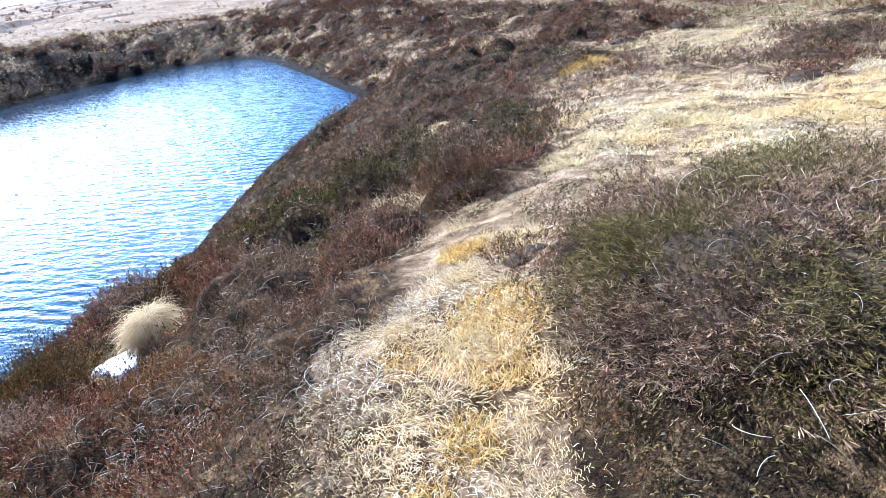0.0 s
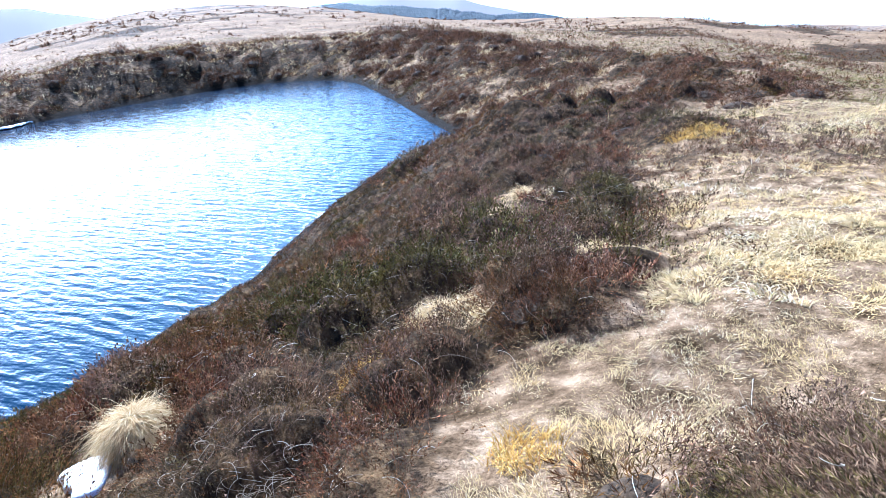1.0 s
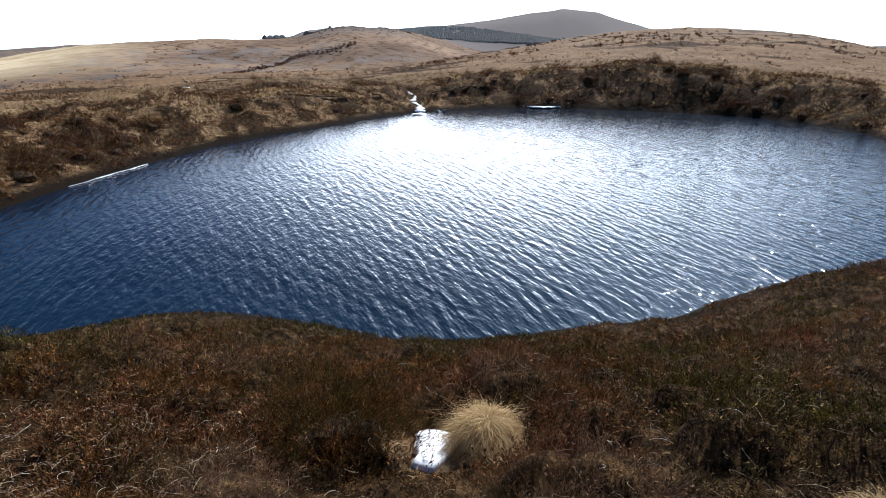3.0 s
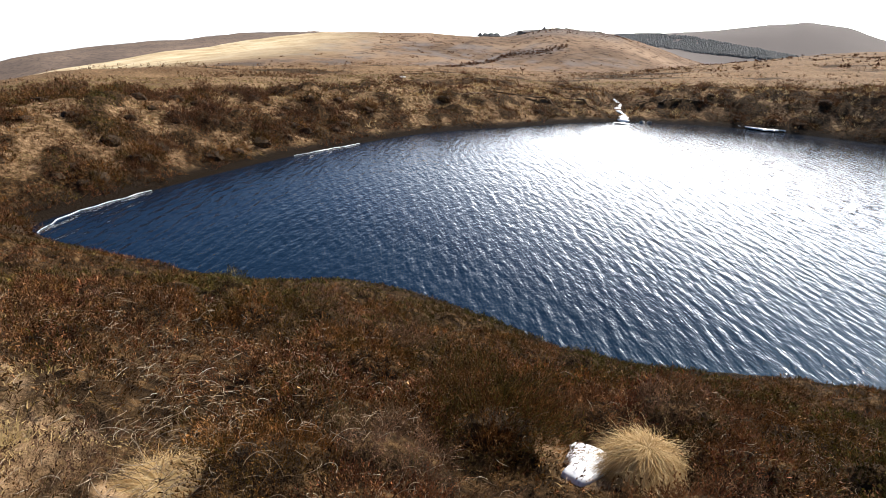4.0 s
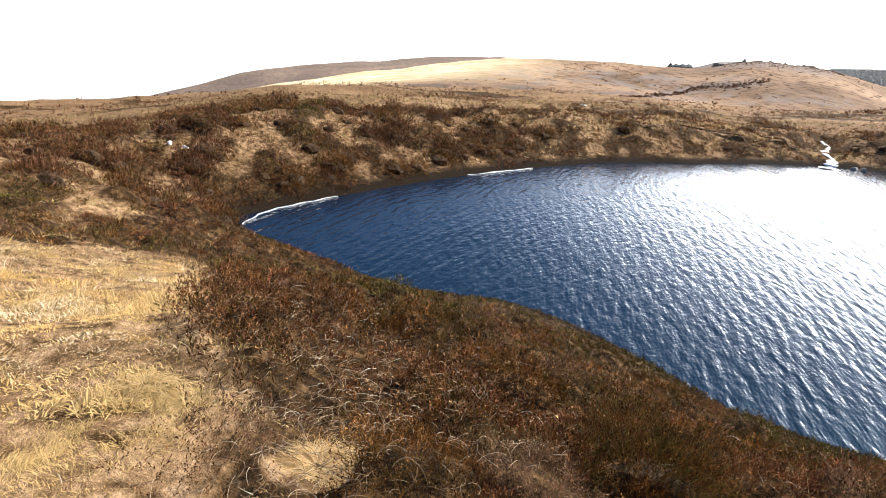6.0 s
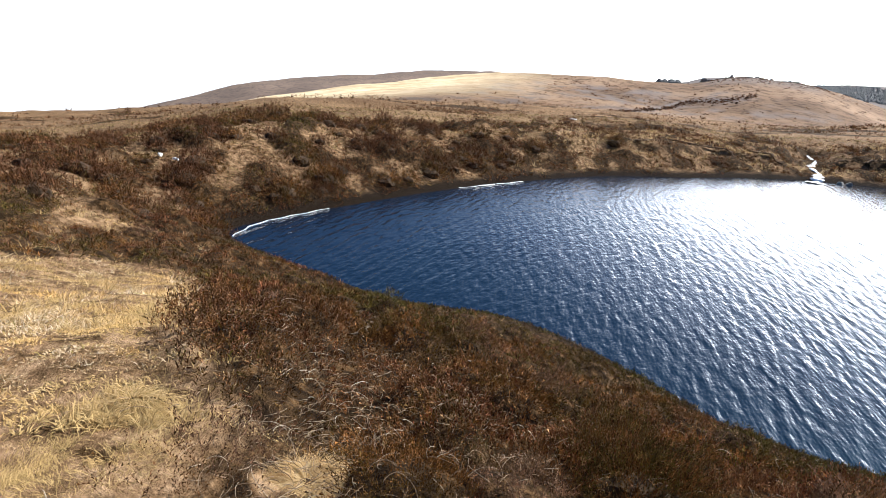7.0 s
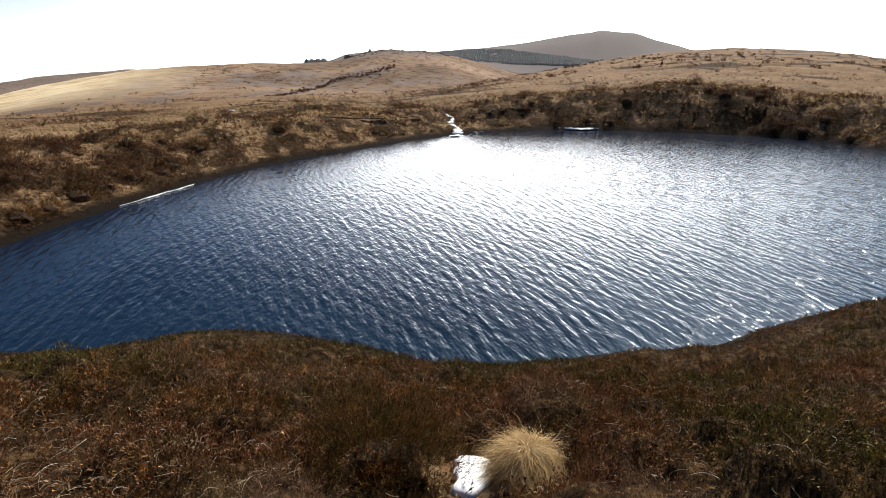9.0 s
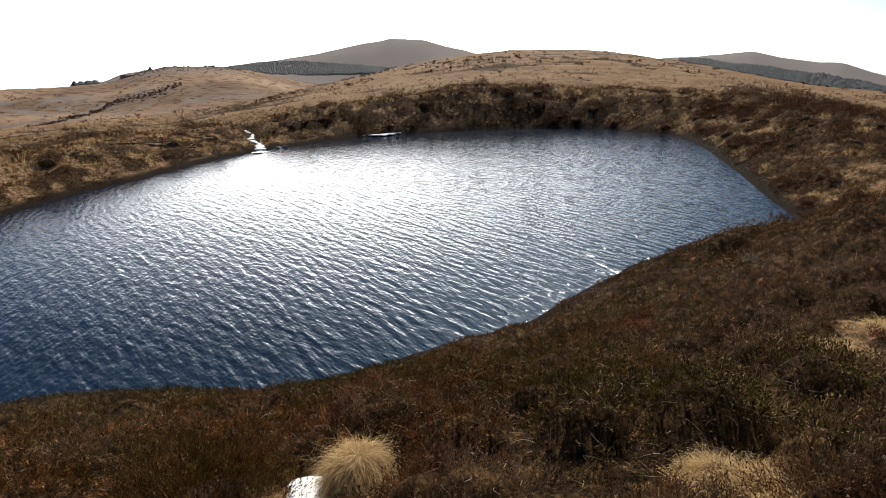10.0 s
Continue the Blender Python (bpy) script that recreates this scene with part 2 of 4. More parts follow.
# ---- lie of the land ----
WATER_Z = -4.2
EYE_X, EYE_Y = 0.0, 1.6
SHORE = np.array([
    (-1.8, 25.9), (-3.8, 31.5), (-7.4, 40.5), (-11.6, 49.0), (-16.5, 52.4), (-21.2, 53.2), (-26.2, 50.8), (-31.5, 46.5),
    (-35.6, 41.0), (-37.6, 35.5), (-37.8, 30.0), (-36.6, 24.6), (-34.5, 19.4), (-33.6, 16.4), (-31.8, 12.4), (-29.2, 8.6),
    (-26.4, 5.0), (-24.0, 2.4), (-21.6, 0.1), (-19.4, -2.0), (-17.5, -3.0), (-15.8, -1.5), (-14.5, 0.2), (-13.4, 1.8),
    (-12.9, 3.4), (-12.6, 4.8), (-11.3, 6.2), (-10.1, 7.1), (-8.9, 7.8), (-8.1, 8.8), (-7.5, 10.0), (-6.9, 11.5),
    (-6.0, 13.3), (-5.75, 15.6), (-5.0, 19.4), (-3.7, 22.8)])


def closed_curve(nodes, steps):
    """A smooth closed line through the nodes."""
    a, b, c, d = (np.roll(nodes, k, axis=0)[:, None] for k in (1, 0, -1, -2))
    u = (np.arange(steps) / steps)[None, :, None]
    line = 0.5 * (2 * b + (c - a) * u + (2 * a - 5 * b + 4 * c - d) * u ** 2 + (3 * b - a - 3 * c + d) * u ** 3)
    return line.reshape(-1, 2)


SHORELINE = closed_curve(SHORE, 5)


def shore_distance(x, y):
    """Metres from the water's edge, positive on land."""
    best = np.full(x.shape, 1e9)
    inside = np.zeros(x.shape, bool)
    for (ax, ay), (bx, by) in zip(SHORELINE, np.roll(SHORELINE, -1, axis=0)):
        ex, ey = bx - ax, by - ay
        u = np.clip(((x - ax) * ex + (y - ay) * ey) / (ex * ex + ey * ey), 0, 1)
        best = np.minimum(best, (x - ax - u * ex) ** 2 + (y - ay - u * ey) ** 2)
        if ey != 0:
            inside ^= ((ay > y) != (by > y)) & (x < ax + (y - ay) * ex / ey)
    return np.where(inside, -1, 1) * np.sqrt(best)


def fine_noise(x, y, size, seed=0):
    """Smooth value noise from -1 to 1, lumps about size metres across."""
    u, v = x / size + 37.7 * seed, y / size - 19.3 * seed
    i, j = np.floor(u), np.floor(v)
    p, q = u - i, v - j
    p, q = p * p * (3 - 2 * p), q * q * (3 - 2 * q)

    def corner(a, b):
        h = np.sin(a * 127.1 + b * 311.7 + seed * 74.7) * 43758.5453
        return 2 * (h - np.floor(h)) - 1
    return (corner(i, j) * (1 - p) + corner(i + 1, j) * p) * (1 - q) + (corner(i, j + 1) * (1 - p) + corner(i + 1, j + 1) * p) * q


# by bearing (degrees to the left of ahead): the bank's crest, the near moor, the valley and the far hills, as distance and height
BEARING = np.array([-180, -90, -45, -31, -24, -15, -6, 0, 7, 14, 22, 30, 36, 42, 48, 54, 60, 66, 74, 82, 92, 101, 109, 116, 122, 140, 180])
CREST_D = np.array([14, 14, 14, 14, 14, 16, 26, 34, 44, 58, 61, 62, 62, 60, 58, 58, 57, 54, 46, 40, 34, 28, 24, 21, 19, 14, 14])
CREST_EL = np.array([-10, -10, -13, -13, -13, -12.2, -8.4, -5.9, -4.2, -3.2, -2.6, -2.1, -2.4, -3.1, -3.7, -4.1, -4.8, -4.8, -5.6, -6.7, -7.6, -8.1, -10.0, -11.2, -12.0, -10, -10])
MOOR_D = np.array([60, 60, 60, 65, 75, 100, 140, 170, 200, 220, 240, 240, 220, 180, 140, 120, 110, 100, 90, 80, 70, 60, 55, 52, 50, 60, 60])
MOOR_EL = np.array([-9, -9, -9.3, -9.0, -7.2, -4.7, -3.7, -3.2, -2.0, -0.45, 0.8, 1.0, 0.4, -0.75, -1.9, -3.0, -3.7, -4.0, -4.4, -5.2, -5.9, -6.8, -9.3, -11.0, -12, -9, -9])
HILL_D = np.array([700, 700, 700, 700, 700, 680, 660, 640, 640, 640, 640, 640, 640, 640, 640, 620, 600, 560, 520, 480, 430, 400, 380, 360, 350, 500, 700])
FAR_D = np.array([1200, 1200, 1200, 1200, 1200, 1200, 1250, 1250, 1250, 1250, 1250, 1250, 1300, 1300, 1300, 1300, 1300, 1300, 1100, 1000, 900, 850, 800, 760, 740, 900, 1200])
# the tor's ridge, and behind it the far hills, by their own bearings
RIDGE_B = np.array([-180, -45, -24, -15, -6, 0, 10, 20, 30, 40, 44, 47, 50, 52.5, 54, 55.5, 57, 58.5, 60.2, 61.5, 62.5, 64, 66.5, 70.5, 74, 77.7, 80.5, 85, 90, 95, 100, 104, 109, 114, 122, 140, 180])
RIDGE_EL = np.array([-9, -9.6, -8.0, -5.6, -4.2, -3.6, -2.5, -1.2, -1.2, -2.6, -2.2, -1.5, -0.8, -0.2, 0.15, 0.32, 0.27, 0.4, 0.36, 0.05, -0.25, -0.62, -0.78, -0.85, -1.05, -1.28, -1.62, -2.5, -3.6, -4.55, -5.65, -6.5, -7.9, -8.9, -10, -9, -9])
FAR_B = np.array([-180, -45, -15, -6, 0, 3.2, 4.7, 6, 7.2, 8.6, 9.5, 10.5, 12.9, 14, 16, 20, 30, 32, 34, 35.8, 37.2, 38.2, 39.2, 40.2, 41.2, 42.4, 44.8, 47, 50, 52, 54, 57, 60, 61.5, 63, 64.2, 66, 70, 78, 80.5, 83, 85.4, 87.7, 91.7, 94.6, 97.5, 102, 104.3, 109, 113, 116, 122, 180])
FAR_EL = np.array([-9.5, -9.8, -6.0, -3.4, -1.8, -0.75, -0.72, -0.5, -0.3, 0.05, 0.3, 0.2, 0.05, -0.1, 0.0, -0.5, 0.0, 0.6, 1.1, 1.5, 1.98, 2.1, 2.16, 2.26, 2.02, 1.9, 1.48, 1.05, 0.68, 0.5, 0.3, 0.0, 0.1, 0.05, -0.12, -0.55, -1.0, -1.6, -1.72, -1.6, -1.78, -2.02, -2.3, -2.95, -3.45, -3.8, -4.6, -5.25, -6.65, -7.8, -9.0, -10.5, -9.5])


def along(values, bearing, table=BEARING, ease=1.6):
    """A table's value at a bearing, eased a little between its rows."""
    return sum(np.interp(bearing + o, table, values) for o in (-ease, 0, ease)) / 3


def rise(u):
    u = np.clip(u, 0, 1)
    return u * u * (3 - 2 * u)


def plain_height(x, y):
    """The land without its banks down to the water."""
    d = np.hypot(x - EYE_X, y - EYE_Y) + 1e-6
    b = np.degrees(np.arctan2(-(x - EYE_X), y - EYE_Y))
    eye = 1.65
    cd, md, hd = along(CREST_D, b), along(MOOR_D, b), along(HILL_D, b)
    cz = eye + cd * np.tan(np.radians(along(CREST_EL, b)))
    mz = eye + md * np.tan(np.radians(along(MOOR_EL, b)))
    hz = eye + hd * np.tan(np.radians(along(RIDGE_EL, b, RIDGE_B, 0.3)))
    fd, far_el = along(FAR_D, b), along(FAR_EL, b, FAR_B, 0.25)
    fz = eye + fd * np.tan(np.radians(far_el))
    vd, vz = md + 0.3 * (hd - md), mz - 4 - 0.02 * (hd - md)
    z = cz * np.clip((d - 1.0) / (cd - 1.0), 0, 1)
    z = np.where(d > cd, cz + (mz - cz) * (0.55 * np.clip((d - cd) / (md - cd), 0, 1) + 0.45 * rise((d - cd) / (md - cd))), z)
    z = np.where(d > md, mz + (vz - mz) * rise((d - md) / (vd - md)), z)
    z = np.where(d > vd, vz + (hz - vz) * np.sin(0.5 * np.pi * np.clip((d - vd) / (hd - vd), 0, 1)) ** 1.2, z)
    gd, gz = hd + 0.3 * (fd - hd), np.minimum(hz, fz) - 16
    z = np.where(d > hd, hz + (gz - hz) * rise((d - hd) / (gd - hd)), z)
    z = np.where(d > gd, gz + (fz - gz) * np.sin(0.5 * np.pi * np.clip((d - gd) / (fd - gd), 0, 1)) ** 1.2, z)
    z = np.where(d > fd, fz - np.maximum(0.12, 0.02 - np.tan(np.radians(far_el))) * (d - fd), z)
    return z, d, b


def bank_width(x, y, d):
    """How far from the water the bank reaches its crest: wide below the path, short on the far shores."""
    near = rise((17 - d) / 5)
    right = rise((x + 8.5) / 4) * rise((y - 9) / 6)
    return (6.5 + 3.6 * near) * (1 - right) + 9.0 * right


def height(x, y, rough=True):
    plain, d, b = plain_height(x, y)
    s = shore_distance(x, y)
    w = bank_width(x, y, d)
    u = np.clip(s / w, 0, 1)
    up = 1 - (1 - u) * (1 - (0.12 - 0.09 * rise((0.6 - u) / 0.3)) * np.sin(np.pi * u)) - 0.05 * np.sin(2 * np.pi * u)
    z = WATER_Z + 0.12 + (plain - WATER_Z - 0.12) * up
    z = np.where(s < 0, WATER_Z + 0.12 + np.maximum(s * 0.7, -1.6), z)
    # heather mound beside the path, the outflow's gully in the far bank
    z = z + 0.2 * np.exp(-(((x - 1.25) / 0.85) ** 2 + ((y - 1.95) / 1.1) ** 2) ** 1.5)
    gx, gy = x + 37.0, y - 29.6
    ahead, aside = -0.83 * gx + 0.56 * gy, 0.56 * gx + 0.83 * gy + 0.5 * np.sin(gx * 0.9)
    cut = np.exp(-(aside / (1.2 + 0.16 * np.maximum(ahead, 0))) ** 2) * rise((ahead + 4) / 3) * rise((16 - ahead) / 6)
    z = z + cut * np.minimum(WATER_Z + 0.05 + 0.09 * np.maximum(ahead, 0) - z, 0)
    # worn peat ledges on the banks beside the outflow
    ledge = rise((b - 20) / 6) * rise((76 - b) / 6) * rise((s - 1.2) / 1.5) * rise((17 - s) / 6) * rise((d - 30) / 6)
    tread = (z + 0.35 * fine_noise(x, y, 7, 17)) / 0.75
    z = z + 0.6 * ledge * 0.75 * (np.floor(tread) + rise((tread - np.floor(tread) - 0.62) / 0.3) - tread + 0.3)
    if rough:
        land = np.clip(s / 2, 0, 1) * np.clip(d / 2.5, 0.25, 1)
        z = z + land * (0.10 * fine_noise(x, y, 2.3, 1) + 0.05 * fine_noise(x, y, 0.9, 2)) * np.clip(60 / d, 0.3, 1)
        z = z + land * (0.06 * np.abs(fine_noise(x, y, 0.42, 61)) + 0.02 * fine_noise(x, y, 0.17, 62)) * np.clip((30 - d) / 10, 0, 1) * np.clip((d - 0.5) / 1.5, 0, 1)
        z = z + np.clip(s / 4, 0, 1) * np.clip((d - 12) / 20, 0, 1) * (0.22 * fine_noise(x, y, 6, 3) + 0.12 * fine_noise(x, y, 3, 4))
        z = z + np.clip((d - 90) / 150, 0, 1) * 1.2 * fine_noise(x, y, 45, 5)
        z = z + np.clip((d - 300) / 300, 0, 1) * 2.5 * fine_noise(x, y, 130, 6)
    return z


# ---- helpers for meshes ----
rng = np.random.default_rng(7)


def mesh_from(name, verts, tris, mat):
    """A mesh from arrays of places and of triangles."""
    me = bpy.data.meshes.new(name)
    me.vertices.add(len(verts))
    me.vertices.foreach_set("co", np.ascontiguousarray(verts, np.float32).ravel())
    me.loops.add(tris.size)
    me.loops.foreach_set("vertex_index", np.ascontiguousarray(tris, np.int32).ravel())
    n, k = tris.shape
    me.polygons.add(n)
    me.polygons.foreach_set("loop_start", np.arange(0, n * k, k, dtype=np.int32))
    me.update(calc_edges=True)
    me.materials.append(mat)
    return me


POCKETS = ((-0.42, 4.9, 0.4, 0.3), (0.78, 5.75, 0.3, 0.3), (-0.05, 8.0, 0.4, 0.5), (0.23, 8.9, 0.5, 0.5), (-0.62, 2.35, 0.2, 0.3))
CLEAR = ((-2.66, 3.88, 0.31), (-2.4, 4.06, 0.2), (-2.5, 1.4, 0.16))  # bare of heather: a snow patch, two tussocks


def cover(x, y):
    """Share of heather on the ground, 0 to 1."""
    d = np.hypot(x - EYE_X, y - EYE_Y)
    b = np.degrees(np.arctan2(-(x - EYE_X), y - EYE_Y))
    s = shore_distance(x, y)
    # the heather's upper edge along the crest, as a line over x
    ex = [-40, -12.7, -6.5, -4.6, -3.6, -3.1, -2.8, -2.0, -1.0, -0.75, -0.65, -0.45, -0.3, -0.03, 0.3, 0.62, 0.85, 1.4, 1.6, 1.75, 2.6, 3.7, 6.0, 8.0]
    ey = [-12, -2.3, -0.2, 0.2, 0.7, 0.88, 1.05, 1.0, 0.9, 1.2, 2.0, 2.9, 3.5, 3.95, 4.15, 4.3, 5.1, 5.9, 7.6, 9.4, 11.8, 15.0, 20.0, 30.0]
    wx = x + 0.22 * fine_noise(x, y, 0.8, 8)
    f = y - np.interp(wx, ex, ey)
    steep = (np.interp(wx + 0.15, ex, ey) - np.interp(wx - 0.15, ex, ey)) / 0.3
    f = np.where(x > 8.0, -5, f)
    h = np.clip(0.5 + f / np.sqrt(1 + steep ** 2) / 0.7, 0, 1)
    h = h - 0.2 * np.clip(fine_noise(x, y, 1.7, 9) - 0.25, 0, 1) * (h > 0.5)
    mound = ((x - 1.3) / 0.92) ** 2 + ((y - 1.95) / 1.2) ** 2
    h = np.maximum(h, np.clip(1.7 - mound, 0, 1))
    patch = np.clip(0.25 + 0.9 * fine_noise(x, y, 3.1, 10) + 0.4 * fine_noise(x, y, 1.2, 11), 0, 1)
    h = np.maximum(h, patch * np.clip((d - 6) / 6, 0, 0.9) * (s > 0))
    h = np.maximum(h, (0.5 + 0.55 * fine_noise(x, y, 1.1, 19)) * rise((d - 9.8) / 0.9) * rise((b - 96) / 6) * rise((128 - b) / 6))
    # the other banks: heather in clumps, with straw between, and the moor beyond mostly straw
    far = np.clip((d - 17) / 6, 0, 1)
    w = bank_width(x, y, d)
    clump = 0.8 * fine_noise(x, y, 1.5, 12) + 0.8 * fine_noise(x, y, 0.8, 15)
    bank = np.clip(0.63 + 0.12 * rise((b - 70) / 6) * rise((98 - b) / 6) - 0.08 * rise((b - 46) / 6) * rise((76 - b) / 8) - 0.25 * s / w + 0.9 * clump + 0.42 * rise((52 - b) / 12) - 0.12 * rise((18 - b) / 6) - 0.05 * rise((b - 74) / 8), 0, 1)
    moor = np.clip(0.12 + 0.75 * fine_noise(x, y, 9, 13) + 0.3 * fine_noise(x, y, 4, 14), 0, 0.8)
    other = np.where(s < 1.4 * w, bank * 0.85, moor)
    # the mound's foot beside the path, and pockets of grass in the crest's heather
    h = np.maximum(h, np.clip(1.8 - 1.2 * (((x - 0.72) / 0.5) ** 2 + ((y - 1.3) / 0.5) ** 2), 0, 1))
    for cx, cy, rx, ry in POCKETS:
        h = h * rise((((x - cx) / rx) ** 2 + ((y - cy) / ry) ** 2 + 0.5 * fine_noise(x, y, 0.3, 18) - 0.5) / 0.7)
    for cx, cy, r in CLEAR:
        h = h * rise((np.hypot(x - cx, y - cy) - r) / 0.12)
    return np.clip(h * (1 - far) + other * far, 0, 1)


def clumps(x, y, cell):
    """Domed clumps round scattered roots: each place's dome height (0 to 1), the way out from the root, and a number for its clump."""
    i, j = np.floor(x / cell), np.floor(y / cell)
    best, way, kind = np.full(x.shape, 9.0), np.zeros(x.shape + (2,)), np.zeros(x.shape)
    for di in (-1, 0, 1):
        for dj in (-1, 0, 1):
            a, c = i + di, j + dj
            h = np.modf(np.abs(np.sin(a * 127.1 + c * 311.7) * 43758.5453))[0]
            g = np.modf(np.abs(np.sin(a * 269.5 + c * 183.3) * 24634.6345))[0]
            ox, oy = x / cell - a - h, y / cell - c - g
            r = np.hypot(ox, oy) / (0.36 + 0.32 * np.modf(h * 9.7 + g)[0])
            near = r < best
            best = np.where(near, r, best)
            way = np.where(near[..., None], np.stack([ox, oy], -1), way)
            kind = np.where(near, np.modf(h * 5.3 + g * 8.9)[0], kind)
    return np.clip(1 - best ** 2, 0, 1), way, kind


def clump_relief(x, y):
    """The lift of the heather's clumps over the bare ground, with the way out of each and its number."""
    d = np.hypot(x - EYE_X, y - EYE_Y)
    near, far = clumps(x, y, 0.78), clumps(x, y, 1.2)
    dome, way, kind = (np.where((d < 16)[..., None] if n.ndim > d.ndim else d < 16, n, f) for n, f in zip(near, far))
    return (0.17 + 0.22 * kind) * np.where(d < 16, 1, 2.0) * dome ** 0.75, way, kind, dome


# ---- ground: one sheet from underfoot to the far hills ----
def ground_sheet():
    turn = np.radians(np.concatenate([np.arange(-48, 130, 0.45), np.arange(130, 312, 2.0)]))
    ring = np.concatenate([np.geomspace(0.25, 12, 118, False), np.geomspace(12, 70, 128, False), np.geomspace(70, 3600, 122)])
    r, a = np.meshgrid(ring, turn, indexing="ij")
    x, y = EYE_X - r * np.sin(a), EYE_Y + r * np.cos(a)
    z = height(x, y)
    close = r < 60
    z[close] += 0.8 * clump_relief(x[close], y[close])[0] * cover(x[close], y[close]) ** 1.5 * np.clip(shore_distance(x[close], y[close]) / 1.5, 0, 1) * np.clip((r[close] - 0.6) / 1.5, 0, 1) * rise((((x[close] - 1.3) / 0.9) ** 2 + ((y[close] - 1.95) / 1.15) ** 2 - 0.6) / 0.5)
    n, k = r.shape
    i, j = np.meshgrid(np.arange(n - 1), np.arange(k), indexing="ij")
    jj = (j + 1) % k
    quads = np.stack([i * k + j, i * k + jj, (i + 1) * k + jj, (i + 1) * k + j], -1).reshape(-1, 4)
    quads = quads[:, ::-1]
    verts = np.stack([x, y, z], -1).reshape(-1, 3)
    verts = np.concatenate([verts, [[EYE_X, EYE_Y, float(z[0].mean())]]])
    me = mesh_from("ground", verts, quads, GROUND)
    bm = bmesh.new()
    bm.from_mesh(me)
    bm.verts.ensure_lookup_table()
    for q in range(k):
        bm.faces.new([bm.verts[len(verts) - 1], bm.verts[(q + 1) % k], bm.verts[q]])
    bm.normal_update()
    bmesh.ops.recalc_face_normals(bm, faces=bm.faces)
    bm.to_mesh(me)
    bm.free()
    if sum(p.normal.z for p in list(me.polygons)[:200]) < 0:
        me.flip_normals()
    co = np.array([v.co for v in me.vertices])
    c = cover(co[:, 0], co[:, 1])
    d = np.hypot(co[:, 0] - EYE_X, co[:, 1] - EYE_Y)
    s = shore_distance(co[:, 0], co[:, 1])
    b = np.degrees(np.arctan2(-(co[:, 0] - EYE_X), co[:, 1] - EYE_Y))
    reach = along(HILL_D, b)
    # where the sun painted into the colour lies on the left-hand hillside
    bare = rise((b - 73) / 12) * rise((d / reach - 0.5) / 0.35) * rise((1.2 - d / reach) / 0.1) * rise((118 - b) / 5)
    # past the ridge this share mixes in the heath-and-haze grey
    c = np.where(d > 400, rise((d / reach - 1.15) / 0.1) * (1 - 0.55 * rise((b - 74) / 8)), c)
    # a dark heather belt slanting across the tor's flank
    up = np.degrees(np.arctan2(co[:, 2] - 1.65, d))
    belt = np.exp(-((up - np.interp(b, [58.5, 61, 63.5, 66, 69, 72], [-1.2, -1.75, -2.1, -3.1, -3.9, -4.4])) / 0.17) ** 2) * rise((b - 58) / 1.5) * rise((72 - b) / 3)
    crown = rise((b - 53) / 2) * rise((63.5 - b) / 2) * rise((up - along(RIDGE_EL, b, RIDGE_B) + 0.75) / 0.6) * (d > 300) * (d < 700)
    c = np.maximum(c, np.maximum(0.9 * belt * (d > 150), 0.6 * crown))
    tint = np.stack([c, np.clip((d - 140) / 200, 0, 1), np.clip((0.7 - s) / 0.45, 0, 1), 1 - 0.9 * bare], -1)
    layer = me.color_attributes.new("cover", "FLOAT_COLOR", "POINT")
    layer.data.foreach_set("color", tint.astype(np.float32).ravel())
    me.polygons.foreach_set("use_smooth", np.ones(len(me.polygons), bool))
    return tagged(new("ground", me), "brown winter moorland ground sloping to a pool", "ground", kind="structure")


ground_sheet()


# ---- water: a wind-rippled sheet inside the shoreline ----
def water_sheet():
    step = 0.24
    xs, ys = np.arange(-41, 1, step), np.arange(-6, 57, step)
    x, y = np.meshgrid(xs, ys, indexing="ij")
    keep = shore_distance(x, y) < 1.0
    z = np.full(x.shape, WATER_Z)
    gust = 0.75 + 0.35 * fine_noise(x, y, 9, 21)
    wx, wy = x + 0.22 * fine_noise(x, y, 1.7, 22), y + 0.22 * fine_noise(x, y, 1.9, 23)
    for length, bearing, tall in ((1.15, 160, 0.002), (0.95, 148, 0.002), (1.6, 172, 0.002), (1.3, 140, 0.001)):
        a = radians(bearing)
        z += gust * tall * np.sin((np.sin(a) * -wx + np.cos(a) * wy) * 2 * np.pi / length + 3 * fine_noise(x, y, 4.0, 24 + bearing))
    n, k = x.shape
    i, j = np.meshgrid(np.arange(n - 1), np.arange(k - 1), indexing="ij")
    ok = keep[:-1, :-1] & keep[1:, :-1] & keep[1:, 1:] & keep[:-1, 1:]
    quads = np.stack([i * k + j, (i + 1) * k + j, (i + 1) * k + j + 1, i * k + j + 1], -1)[ok]
    used, back = np.unique(quads, return_inverse=True)
    me = mesh_from("water", np.stack([x, y, z], -1).reshape(-1, 3)[used], back.reshape(-1, 4), WATER)
    me.polygons.foreach_set("use_smooth", np.ones(len(me.polygons), bool))
    return tagged(new("water", me), "dark wind-rippled pool water glinting in the sun", "water", kind="structure")


water_sheet()


